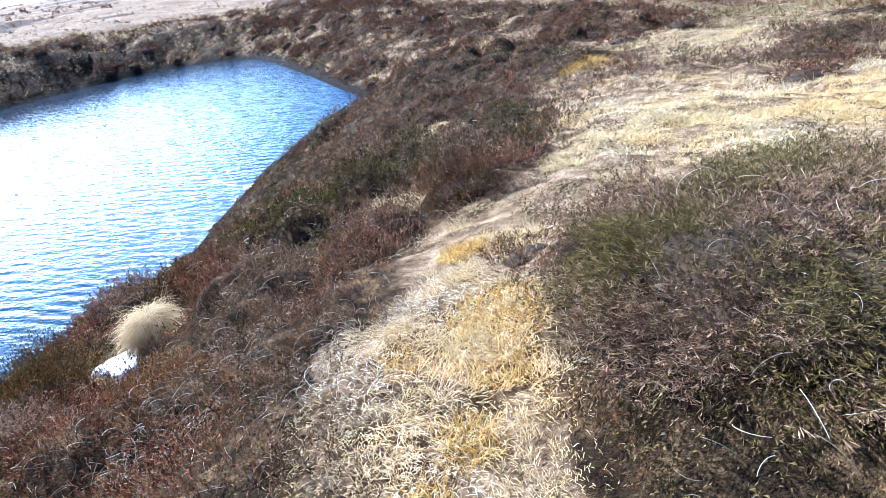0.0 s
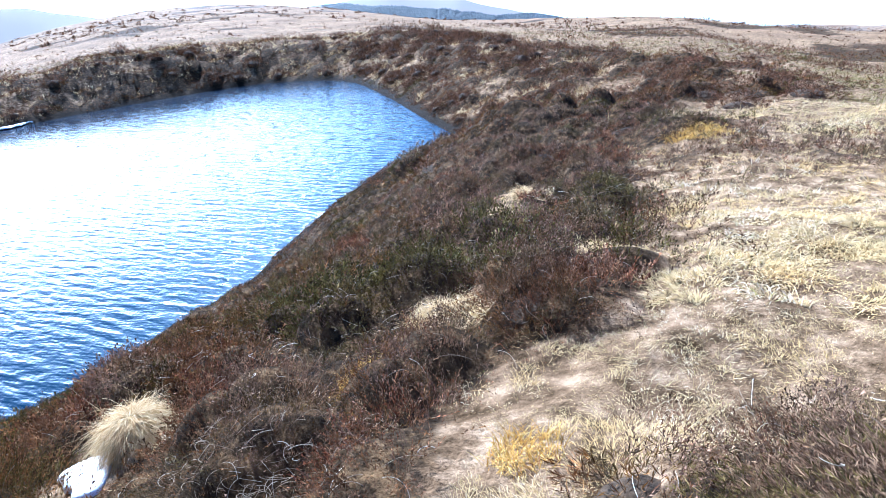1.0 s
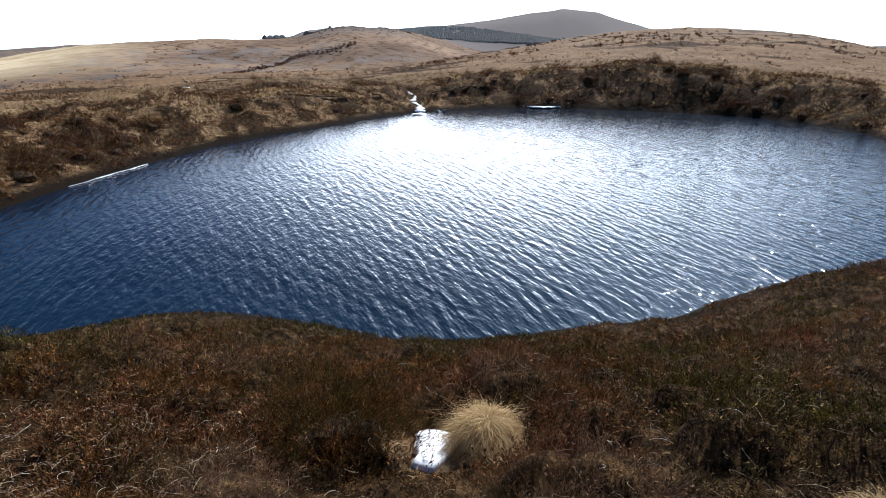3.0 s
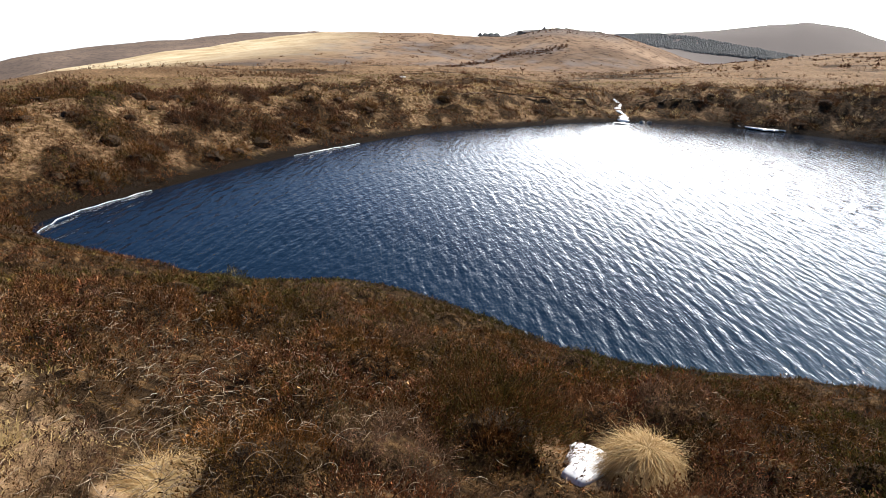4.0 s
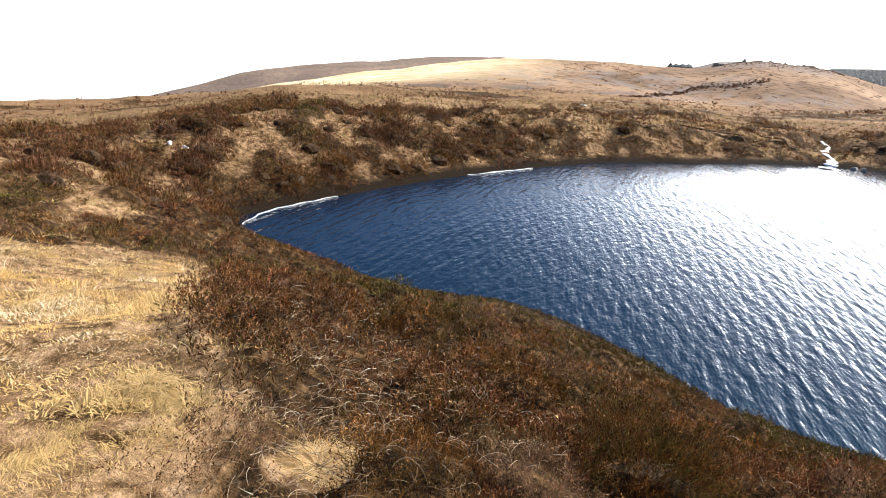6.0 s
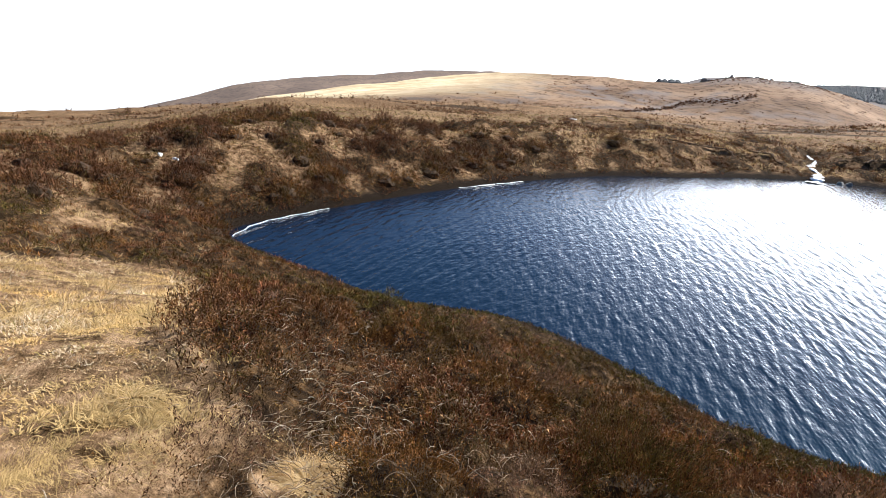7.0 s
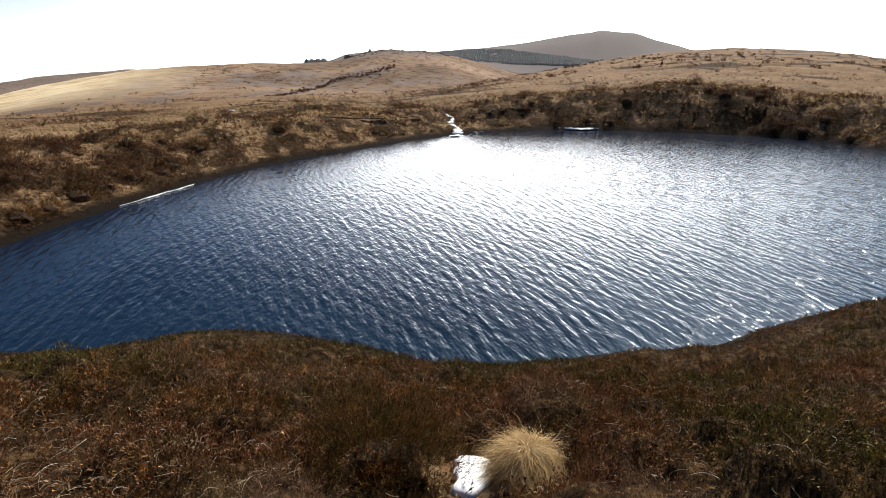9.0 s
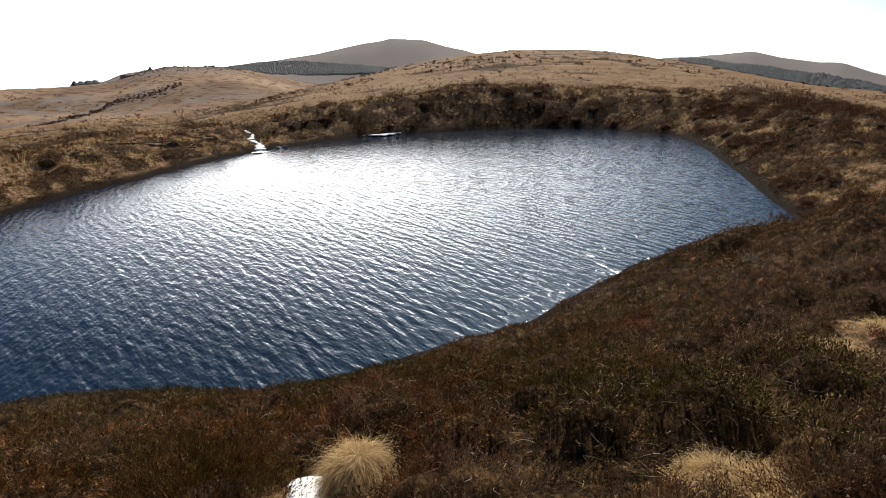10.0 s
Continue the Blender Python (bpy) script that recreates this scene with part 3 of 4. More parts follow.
# ---- plants ----
def scatter(d0, d1, per_m2, turn=(-47, 128)):
    """Random places on the ground between two distances from the walk's end."""
    if d0 < 3 and turn[0] == -47:
        turn = (-180, 180)
    elif d0 < 10 and turn[0] == -47:
        turn = (-80, 128)
    n = int(per_m2 * (turn[1] - turn[0]) / 360 * np.pi * (d1 * d1 - d0 * d0))
    d = np.sqrt(rng.uniform(d0 * d0, d1 * d1, n))
    a = np.radians(rng.uniform(*turn, n))
    x, y = EYE_X - d * np.sin(a), EYE_Y + d * np.cos(a)
    thin = (rng.random(n) < 0.35) | (y > 0.8) | (x < -0.7) | (d > 6)
    return x[thin], y[thin]


def unit(v):
    return v / np.maximum(np.linalg.norm(v, axis=-1, keepdims=True), 1e-9)


def sprays(base, up, size, leaves=6, open_=0.75, thin=0.2):
    """Bushy sprigs: narrow leaves fanning from each base. Returns places and triangles."""
    n = len(base)
    spin = rng.normal(size=(n, leaves, 3))
    way = unit(up[:, None] + open_ * unit(spin))
    long = size[:, None] * rng.uniform(0.5, 1.15, (n, leaves))
    tip = base[:, None] + way * long[..., None]
    side = unit(np.cross(way, rng.normal(size=(n, leaves, 3))))
    mid = base[:, None] + way * (long * rng.uniform(0.45, 0.75, (n, leaves)))[..., None] + side * (long * thin)[..., None]
    verts = np.concatenate([base[:, None], np.stack([mid, tip], 2).reshape(n, -1, 3)], 1)
    k = 1 + 2 * leaves
    first = np.arange(n)[:, None] * k
    m = np.arange(leaves)[None]
    tris = np.stack([first + 0 * m, first + 1 + 2 * m, first + 2 + 2 * m], -1).reshape(-1, 3)
    return verts.reshape(-1, 3), tris


def spikes(base, up, size, leaves, leaf):
    """Heather shoots: an upright axis set with short leaves that turn round it. Returns places and triangles."""
    n = len(base)
    u = np.linspace(0, 1, leaves + 1)[None, :, None]
    bend = 0.25 * rng.normal(size=(n, 1, 3))
    axis = base[:, None] + size[:, None, None] * (up[:, None] * u + bend * u ** 2)
    turn = rng.uniform(0, 6.28, (n, 1)) + 2.4 * np.arange(leaves)[None]
    flat = unit(np.cross(up, rng.normal(size=(n, 3))))[:, None]
    other = np.cross(np.broadcast_to(up[:, None], flat.shape), flat)
    reach = leaf * rng.uniform(0.6, 1.3, (n, leaves, 1)) * (1.1 - 0.55 * u[:, 1:])
    tip = 0.5 * (axis[:, 1:] + axis[:, :-1]) + reach * (np.cos(turn)[..., None] * flat + np.sin(turn)[..., None] * other + 1.5 * up[:, None])
    verts = np.concatenate([axis, tip], 1)
    first = np.arange(n)[:, None] * (2 * leaves + 1)
    k = np.arange(leaves)[None]
    tris = np.stack([first + k, first + k + 1, first + leaves + 1 + k], -1).reshape(-1, 3)
    return verts.reshape(-1, 3), tris


def blades(base, way, long, wide, droop, parts=3):
    """Grass blades that lean along way and droop. Returns places and triangles."""
    n = len(base)
    side = unit(np.cross(way, [0, 0, 1.0]) + 0.3 * rng.normal(size=(n, 3)))
    if parts == 1:
        tip = base + way * long[:, None] - [0, 0, 0.4] * (droop * long)[:, None]
        verts = np.stack([base - side * wide[:, None], base + side * wide[:, None], tip], 1)
        return verts.reshape(-1, 3), np.arange(3 * n).reshape(-1, 3)
    mid = base + way * (0.55 * long)[:, None]
    flat = unit(way * [1, 1, 0.0] + 1e-4)
    tip = mid + (unit(way * (1 - droop)[:, None] + flat * droop[:, None] - [0, 0, 0.5] * droop[:, None])) * (0.45 * long)[:, None]
    w = wide[:, None]
    verts = np.stack([base - side * w, base + side * w, mid + side * w * 0.75, mid - side * w * 0.75, tip], 1)
    f = 5 * np.arange(n)[:, None]
    tris = np.stack([f + [[0, 1, 2]], f + [[0, 2, 3]], f + [[3, 2, 4]]], 1).reshape(-1, 3)
    return verts.reshape(-1, 3), tris


def joined(pieces):
    verts, tris, n = [], [], 0
    for v, t in pieces:
        verts.append(v)
        tris.append(t + n)
        n += len(v)
    return np.concatenate(verts), np.concatenate(tris)


def on_ground(x, y, sink=0.0):
    return np.stack([x, y, height(x, y) - sink], -1)


UP = np.array([0, 0, 1.0])
RINGS = [(0.0, 3), (3, 6), (6, 10), (10, 16), (16, 26), (26, 42), (42, 70), (70, 130)]
HEATHER_LONG = [0.085, 0.10, 0.085, 0.10, 0.12, 0.15, 0.20, 0.35]
HEATHER_M2 = [2800, 1750, 800, 360, 260, 120, 30, 2]
GRASS_LONG = [0.065, 0.11, 0.15, 0.20, 0.22, 0.26, 0.32, 0.45]
GRASS_M2 = [7400, 4400, 1400, 420, 240, 100, 22, 0]


def dry(x, y, low=0.05):
    s = shore_distance(x, y)
    return s > low + 0.25 * fine_noise(x, y, 0.8, 31)


def heather_cover():
    """The low heather on the banks and in patches on the moor, brown and olive."""
    brown, green, grey, russet, dark = [], [], [], [], []
    for (d0, d1), long, m2 in zip(RINGS, HEATHER_LONG, HEATHER_M2):
        x, y = scatter(d0, d1, m2)
        lift, out, kind, dome = clump_relief(x, y)
        if d0 < 10:
            tuft = clumps(x, y, 0.21)[0]
            lift = lift + 0.12 * tuft ** 0.7
            dome = dome * (0.5 + 0.5 * rise(tuft / 0.4))
        keep = (rng.random(len(x)) < cover(x, y) ** 1.3 * (0.38 + 0.62 * rise(dome / 0.3))) & dry(x, y) & (((x - 1.25) / 0.85) ** 2 + ((y - 1.95) / 1.1) ** 2 > 0.7)
        x, y, lift, out, kind, dome = x[keep], y[keep], lift[keep], out[keep], kind[keep], dome[keep]
        n = len(x)
        tall = long * rng.uniform(0.6, 1.3, n)
        base = on_ground(x, y, 0.03)
        base[:, 2] += lift * rng.uniform(0.6, 1.0, n) * np.clip(shore_distance(x, y) / 1.5, 0.15, 1)
        up = unit(UP + np.concatenate([1.1 * out, 0 * dome[:, None]], -1) + 0.4 * rng.normal(size=base.shape))
        mood = np.modf(kind * 7.31)[0] + 0.10 * rng.normal(size=n)
        olive = 0.45 * rise((3.6 - shore_distance(x, y)) / 3) * (d0 < 16) + fine_noise(x, y, 1.6 + 0.05 * d0, 34) + 0.9 * (kind - 0.5) + 0.25 * rng.normal(size=n) + 0.7 * np.exp(-((x - 1.2) ** 2 + (y - 1.3) ** 2)) > 0.47
        old = (x + 0.7 * fine_noise(x, y, 0.9, 36) + 0.12 * (y - 3) + 0.5 * rng.normal(size=n) > -0.75) & (y + 0.5 * fine_noise(x, y, 0.7, 37) > 1.3) & (np.hypot(x - EYE_X, y - EYE_Y) < 15)
        red = ~olive & (mood > np.where(old, 0.88, 0.76))
        pale = ~olive & ~red & (old | (mood < 0.24))
        # over the water each clump keeps one shade, nearly half of them dark
        deep = (d0 >= 16) & (np.modf(kind * 7.31)[0] + 0.06 * rng.normal(size=n) < 0.45)
        for store, pick in ((brown, ~olive & ~red & ~pale & ~deep), (green, olive & ~deep), (grey, pale & ~deep), (russet, red & ~deep), (dark, deep)):
            if not pick.any():
                continue
            if d0 < 6:
                store.append(spikes(base[pick], up[pick], tall[pick], 8 if d0 < 3 else 6, 0.010 + 0.0035 * d0))
            else:
                store.append(sprays(base[pick], up[pick], tall[pick], 7 if d0 < 16 else 5, 0.85, 0.085 if d0 < 16 else 0.11))
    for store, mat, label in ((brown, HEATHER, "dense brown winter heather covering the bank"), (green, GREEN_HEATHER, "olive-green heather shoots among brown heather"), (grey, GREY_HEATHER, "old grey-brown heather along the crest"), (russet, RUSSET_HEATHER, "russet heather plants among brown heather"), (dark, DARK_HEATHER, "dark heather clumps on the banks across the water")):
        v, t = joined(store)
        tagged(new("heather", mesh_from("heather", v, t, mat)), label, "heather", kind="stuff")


def tufted(x, y, cell):
    """Draws places together into tufts. Returns them, the way out of each tuft, and a number from 0 to 1 for each tuft."""
    x, y = x + 0.5 * cell * fine_noise(x, y, 2.3 * cell, 45), y + 0.5 * cell * fine_noise(x, y, 2.1 * cell, 46)
    i, j = np.floor(x / cell), np.floor(y / cell)
    h = np.sin(i * 127.1 + j * 311.7) * 43758.5453
    g = np.sin(i * 269.5 + j * 183.3) * 24634.6345
    h, g = h - np.floor(h), g - np.floor(g)
    cx, cy = (i + 0.15 + 0.7 * h) * cell, (j + 0.15 + 0.7 * g) * cell
    ox, oy = (x - cx), (y - cy)
    pull = 0.72 + 0.28 * np.modf(h * 3.7 + g * 9.1)[0]
    return cx + pull * ox, cy + pull * oy, np.arctan2(oy, ox), np.modf(h * 7.3 + g * 3.1)[0]


def grass_cover():
    """Matted straw-coloured grass on the crest, the path and the moor."""
    straw, tan = [], []
    plan = [(ring, long, m2, None) for ring, long, m2 in zip(RINGS, GRASS_LONG, GRASS_M2)]
    plan += [((3, 9), 0.2, 260, (128, 280)), ((9, 24), 0.26, 40, (128, 313))]
    for (d0, d1), long, m2, side in plan:
        x, y = scatter(d0, d1, m2, side) if side else scatter(d0, d1, m2)
        c = cover(x, y)
        keep = (rng.random(len(x)) < np.clip(1.1 - 1.2 * c, 0.01, 1)) & dry(x, y, 0.3) & (np.hypot(x + 2.66, y - 3.88) > 0.34)
        x, y, outward, kind = tufted(x[keep], y[keep], 0.13 + 0.012 * d0)
        base = on_ground(x, y, 0.01)
        n = len(x)
        base[:, 2] += 0.03 * rise((1.2 - np.hypot(x - EYE_X, y - EYE_Y)) / 0.5)
        lay = 2.2 * np.pi * fine_noise(x, y, 0.6 + 0.02 * d0, 41)
        flat = rng.uniform(0.1, 1.4 if d0 < 6 else 1.0, n)
        out = rng.uniform(0.2, 1.1, n) * (0.6 + 0.8 * kind)
        spin = rng.normal(0, 1.5 if d0 < 6 else 0.9, n)
        way = unit(np.stack([np.cos(lay) * flat + np.cos(outward + spin) * out, np.sin(lay) * flat + np.sin(outward + spin) * out, (0.22 + 0.5 * kind) * (1 if d0 < 16 else 0.55)], -1))
        size = long * rng.uniform(0.45, 1.2, n) * (0.65 + 0.8 * kind) * (0.75 + 0.6 * np.clip(fine_noise(x, y, 0.34 + 0.03 * d0, 43), -0.6, 1))
        wide = np.full(n, 0.0016 + 0.0008 * d0)
        (straw if d0 < 16 else tan).append(blades(base, way, size, wide, rng.uniform(0.2, 0.9, n), 3 if d0 < 6 else 1))
    for store, mat, label in ((straw, STRAW, "matted straw-coloured winter grass on the crest"), (tan, BANK_GRASS, "olive-tan rough grass on the banks")):
        v, t = joined(store)
        tagged(new("grass", mesh_from("grass", v, t, mat)), label, "grass", kind="stuff")


def moss_patches():
    """Orange-tinged short grass in patches beside the path."""
    made = []
    for px, py, r in ((0.12, 2.22, 0.24), (0.03, 3.06, 0.15), (0.06, 1.85, 0.14), (-0.12, 1.5, 0.12), (-0.35, 2.0, 0.1), (-0.3, 1.25, 0.12), (-0.85, 4.1, 0.2), (3.3, 11.8, 0.6)):
        n = int(6500 * r * r * 3.1) if py < 8 else 1300
        d, a = r * np.sqrt(rng.random(n)) * (0.8 + 0.4 * rng.random(n)), rng.uniform(0, 6.28, n)
        x, y = px + d * np.cos(a), py + d * np.sin(a)
        lay = rng.uniform(0, 6.28, n)
        way = unit(np.stack([0.8 * np.cos(lay), 0.8 * np.sin(lay), np.ones(n)], -1))
        k = 0.75 if py < 8 else 1.6
        made.append(blades(on_ground(x, y, 0.005), way, k * rng.uniform(0.06, 0.15, n), np.full(n, 0.0026 * k), rng.uniform(0.1, 0.8, n)))
    v, t = joined(made)
    tagged(new("moss_grass", mesh_from("moss_grass", v, t, MOSS)), "orange-yellow moss and short grass beside the path", "moss", kind="stuff")


def dead_stems():
    """Bleached, curled stems lying over the heather."""
    seg = 7
    x, y = scatter(0.6, 7, 34)
    keep = (cover(x, y) > 0.45) & dry(x, y)
    x, y = x[keep], y[keep]
    # thick tangles where old heather has died back
    for px, py, rx, ry, k in ((-1.25, 2.1, 0.45, 0.7, 520), (-1.15, 2.95, 0.4, 0.45, 200), (-0.62, 2.1, 0.22, 0.4, 120), (0.85, 1.5, 0.6, 0.8, 16), (0.45, 2.3, 0.3, 0.6, 8), (-2.1, 1.45, 0.8, 0.5, 200), (-2.8, 1.4, 1.0, 0.6, 260), (-3.7, 1.5, 1.0, 0.8, 200), (-4.7, 1.3, 1.0, 0.8, 150), (-3.2, 2.4, 1.0, 0.7, 150)):
        x, y = np.append(x, px + rx * rng.normal(0, 0.6, k)), np.append(y, py + ry * rng.normal(0, 0.6, k))
    n = len(x)
    p = on_ground(x, y, -0.11)
    p[:, 2] += 0.75 * clump_relief(x, y)[0] * cover(x, y) ** 1.5 * np.clip((np.hypot(x - EYE_X, y - EYE_Y) - 0.6) / 1.5, 0, 1) + 0.04 * np.exp(-(((x - 1.3) / 0.85) ** 2 + ((y - 2.1) / 1.3) ** 2))
    turn, bend = rng.uniform(0, 6.28, n), rng.normal(0, 0.26, n)
    rise_, step = rng.normal(0.25, 0.4, n), rng.uniform(0.006, 0.026, n)
    rings = []
    for k in range(seg + 1):
        way = np.stack([np.cos(turn), np.sin(turn), rise_], -1)
        side = unit(np.cross(way, UP)) * 0.0009
        rings.append((p - side, p + side, p + [0, 0, 0.0022]))
        p = p + unit(way) * step[:, None]
        turn, rise_ = turn + bend, rise_ - 0.13
    verts = np.stack([q for ring in rings for q in ring], 1).reshape(-1, 3)
    f = np.arange(n)[:, None, None] * 3 * (seg + 1)
    quads = np.concatenate([f + [[[3 * k + a, 3 * k + b, 3 * k + 3 + b, 3 * k + 3 + a]]] for k in range(seg) for a, b in ((0, 1), (1, 2), (2, 0))], 1).reshape(-1, 4)
    tagged(new("dead_stems", mesh_from("dead_stems", verts, quads, TWIG)), "bleached curled dead stems lying over the heather", "stems", kind="stuff")


def part(name, me, parent, label=""):
    ob = new(name, me)
    ob.parent = parent
    if label:
        tagged(ob, label)
    return ob


def bush(name, label, mats, sprigs, leaf, group="", thick=5, core_size=0.5, erect=0.55, spread=0.85, wide=0.09):
    """A low domed shrub of one metre radius: a rootstock of stems and a crown of sprigs in one shade or two."""
    root = tagged(new(name), label, name.replace("_", " "), group)
    lobes = rng.uniform(0, 6, 3)
    for share, mat in enumerate(mats):
        n = sprigs // len(mats)
        a, u = rng.uniform(0, 6.28, n), rng.uniform(0.0, 1.0, n)
        el = np.arcsin(u)
        lump = 1 + 0.14 * np.sin(3 * a + lobes[0]) + 0.11 * np.sin(5 * a + 4 * el + lobes[1]) + 0.08 * np.sin(11 * a - 7 * el + lobes[2]) + rng.normal(0, 0.06, n)
        out = np.stack([np.cos(a) * np.cos(el), np.sin(a) * np.cos(el), 0.62 * np.sin(el)], -1)
        if len(mats) > 1:
            shade = np.sin(4 * out[:, 0] + lobes[0]) * np.sin(5 * out[:, 1] + lobes[1]) + 0.5 * rng.normal(size=n)
            keep = (shade > -0.15) == (share == 0)
            a, lump, out, n = a[keep], lump[keep], out[keep], int(keep.sum())
        place = out * (lump * rng.uniform(0.5, 1.0, n) ** 0.5)[:, None]
        way = unit(out + [0, 0, erect] + 0.35 * rng.normal(size=(n, 3)))
        if thick > 5:
            v, t = spikes(place - way * leaf * 0.5, way, leaf * rng.uniform(0.7, 1.4, n), thick, leaf * 0.11)
        else:
            v, t = sprays(place - way * leaf * 0.5, way, leaf * rng.uniform(0.7, 1.4, n), thick, spread, wide)
        part("foliage", mesh_from("foliage", v, t, mat), root)
    k = 40
    a, el = rng.uniform(0, 6.28, k), rng.uniform(0.25, 1.4, k)
    way = np.stack([np.cos(a) * np.cos(el), np.sin(a) * np.cos(el), 0.62 * np.sin(el)], -1)
    v, t = blades(np.zeros((k, 3)) - [0, 0, 0.08], unit(way), rng.uniform(0.5, 0.75, k), np.full(k, 0.012), rng.uniform(0, 0.3, k))
    # solid core added to block light through the crown, dark like its shaded inside
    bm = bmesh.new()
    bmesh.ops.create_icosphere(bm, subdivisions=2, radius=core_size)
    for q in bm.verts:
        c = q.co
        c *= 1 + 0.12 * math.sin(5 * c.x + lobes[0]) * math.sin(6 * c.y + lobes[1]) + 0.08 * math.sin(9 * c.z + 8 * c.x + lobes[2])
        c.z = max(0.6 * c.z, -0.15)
    core = bpy.data.meshes.new("shade_core")
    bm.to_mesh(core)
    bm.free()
    core.materials.append(BUSH_CORE)
    part("shade_core", core, root, "solid dark core added for the crown's inner shade")
    part("rootstock", mesh_from("rootstock", v, t, DARK_HEATHER), root, "dark woody rootstock")
    return root


def tussock(name, label, mat, n, long, tall, group=""):
    """A grass tussock: a raised crown of blades that hang over on all sides like a mop, with a few stray stems."""
    root = tagged(new(name), label, "grass tussock", group)

    def mop(count, length, lift, hang, wide, seg=6):
        a, r = rng.uniform(0, 6.28, count), np.sqrt(rng.random(count))
        p = np.stack([0.2 * r * np.cos(a), 0.2 * r * np.sin(a), tall * (1 - 0.75 * r ** 2)], -1)
        a = a + rng.normal(0, 0.7, count)
        way = unit(np.stack([np.cos(a), np.sin(a), lift * rng.uniform(0.2, 1.6, count)], -1))
        step = (length * rng.uniform(0.5, 1.15, count) / seg)[:, None]
        side = unit(np.cross(way, UP) + 0.2 * rng.normal(size=(count, 3)))
        fall = (hang * rng.uniform(0.5, 1.5, count) * (1 + 0.35 * np.sin(3 * a + 1) * np.sin(7 * a)))[:, None]
        twist = side * rng.normal(0, 0.22, count)[:, None]
        rings = []
        for k in range(seg + 1):
            w = side * wide * (1 - 0.8 * k / seg)
            rings += [p - w, p + w]
            p = p + way * step
            p[:, 2] = np.maximum(p[:, 2], 0.01 + 0.02 * rng.random(count))
            way = unit(way - UP * fall + twist)
        verts = np.stack(rings, 1).reshape(-1, 3)
        f = np.arange(count)[:, None, None] * 2 * (seg + 1)
        return verts, np.concatenate([f + [[[2 * k, 2 * k + 1, 2 * k + 3, 2 * k + 2]]] for k in range(seg)], 1).reshape(-1, 4)

    part("thatch", mesh_from("thatch", *mop(n, long, 0.55, 0.58, 0.0022), mat), root)
    part("crown", mesh_from("crown", *mop(n // 60, 1.35 * long, 1.1, 0.16, 0.0014), mat), root, "long loose stems standing out of the crown")
    part("dead_skirt", mesh_from("dead_skirt", *mop(n // 3, 0.8 * long, 0.1, 0.55, 0.003), STRAW), root, "flattened dead grass round the foot")
    return root


def put(ob, x, y, scale=1.0, turn=None, sink=0.03, squash=1.0, long=1.0):
    z = float(height(np.array([x]), np.array([y]))[0])
    ob.matrix_basis = Matrix.Translation((x, y, z - sink)) @ pose(0, 0, 0, 0, 0, rng.uniform(0, 360) if turn is None else turn) @ Matrix.Diagonal((scale, scale * long, scale * squash, 1))
    return ob


def put_copy(ob, x, y, scale=1.0, sink=0.03, squash=1.0):
    z = float(height(np.array([x]), np.array([y]))[0])
    c = copy_thing(ob, Matrix.Translation((x, y, z - sink)) @ pose(0, 0, 0, 0, 0, rng.uniform(0, 360)))
    c.scale = (scale, scale, scale * squash)
    return c


heather_cover()
grass_cover()
moss_patches()
dead_stems()

# single plants beside the walk
put(bush("heather_bush", "olive-green heather bush beside a snow patch", (GREEN_HEATHER, HEATHER), 9000, 0.12, thick=7), -3.05, 3.32, 0.58, squash=1.5)
put(bush("heather_bush", "dark purple-brown heather bush on the crest", (DARK_HEATHER, HEATHER), 6000, 0.13, thick=7), 0.15, 4.55, 0.5, squash=1.15)
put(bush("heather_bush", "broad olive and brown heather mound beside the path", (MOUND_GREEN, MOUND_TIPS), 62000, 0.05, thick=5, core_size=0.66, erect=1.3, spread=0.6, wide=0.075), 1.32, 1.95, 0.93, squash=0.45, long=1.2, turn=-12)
put(tussock("grass_tussock", "bleached straw tussock arching over beside snow", PALE_STRAW, 3000, 0.41, 0.30), -2.4, 4.06, 0.78)
put(tussock("grass_tussock", "pale straw tussock swept over on heather", PALE_STRAW, 1500, 0.44, 0.2), -2.5, 1.42, 0.68, squash=0.6)
for px, py, size in ((-0.5, 4.88, 0.6), (-0.3, 4.98, 0.45), (0.75, 5.75, 0.5), (-0.05, 8.0, 0.6), (0.25, 8.9, 0.7)):
    put(tussock("grass_tussock", "loose straw tussock in a gap in the heather", PALE_STRAW, 420, 0.42, 0.2, "straw tussocks in the heather"), px, py, size)
put(tussock("grass_tussock", "green-based grass tuft in straw grass", STRAW, 1000, 0.32, 0.16), -2.98, 0.45, 0.7)


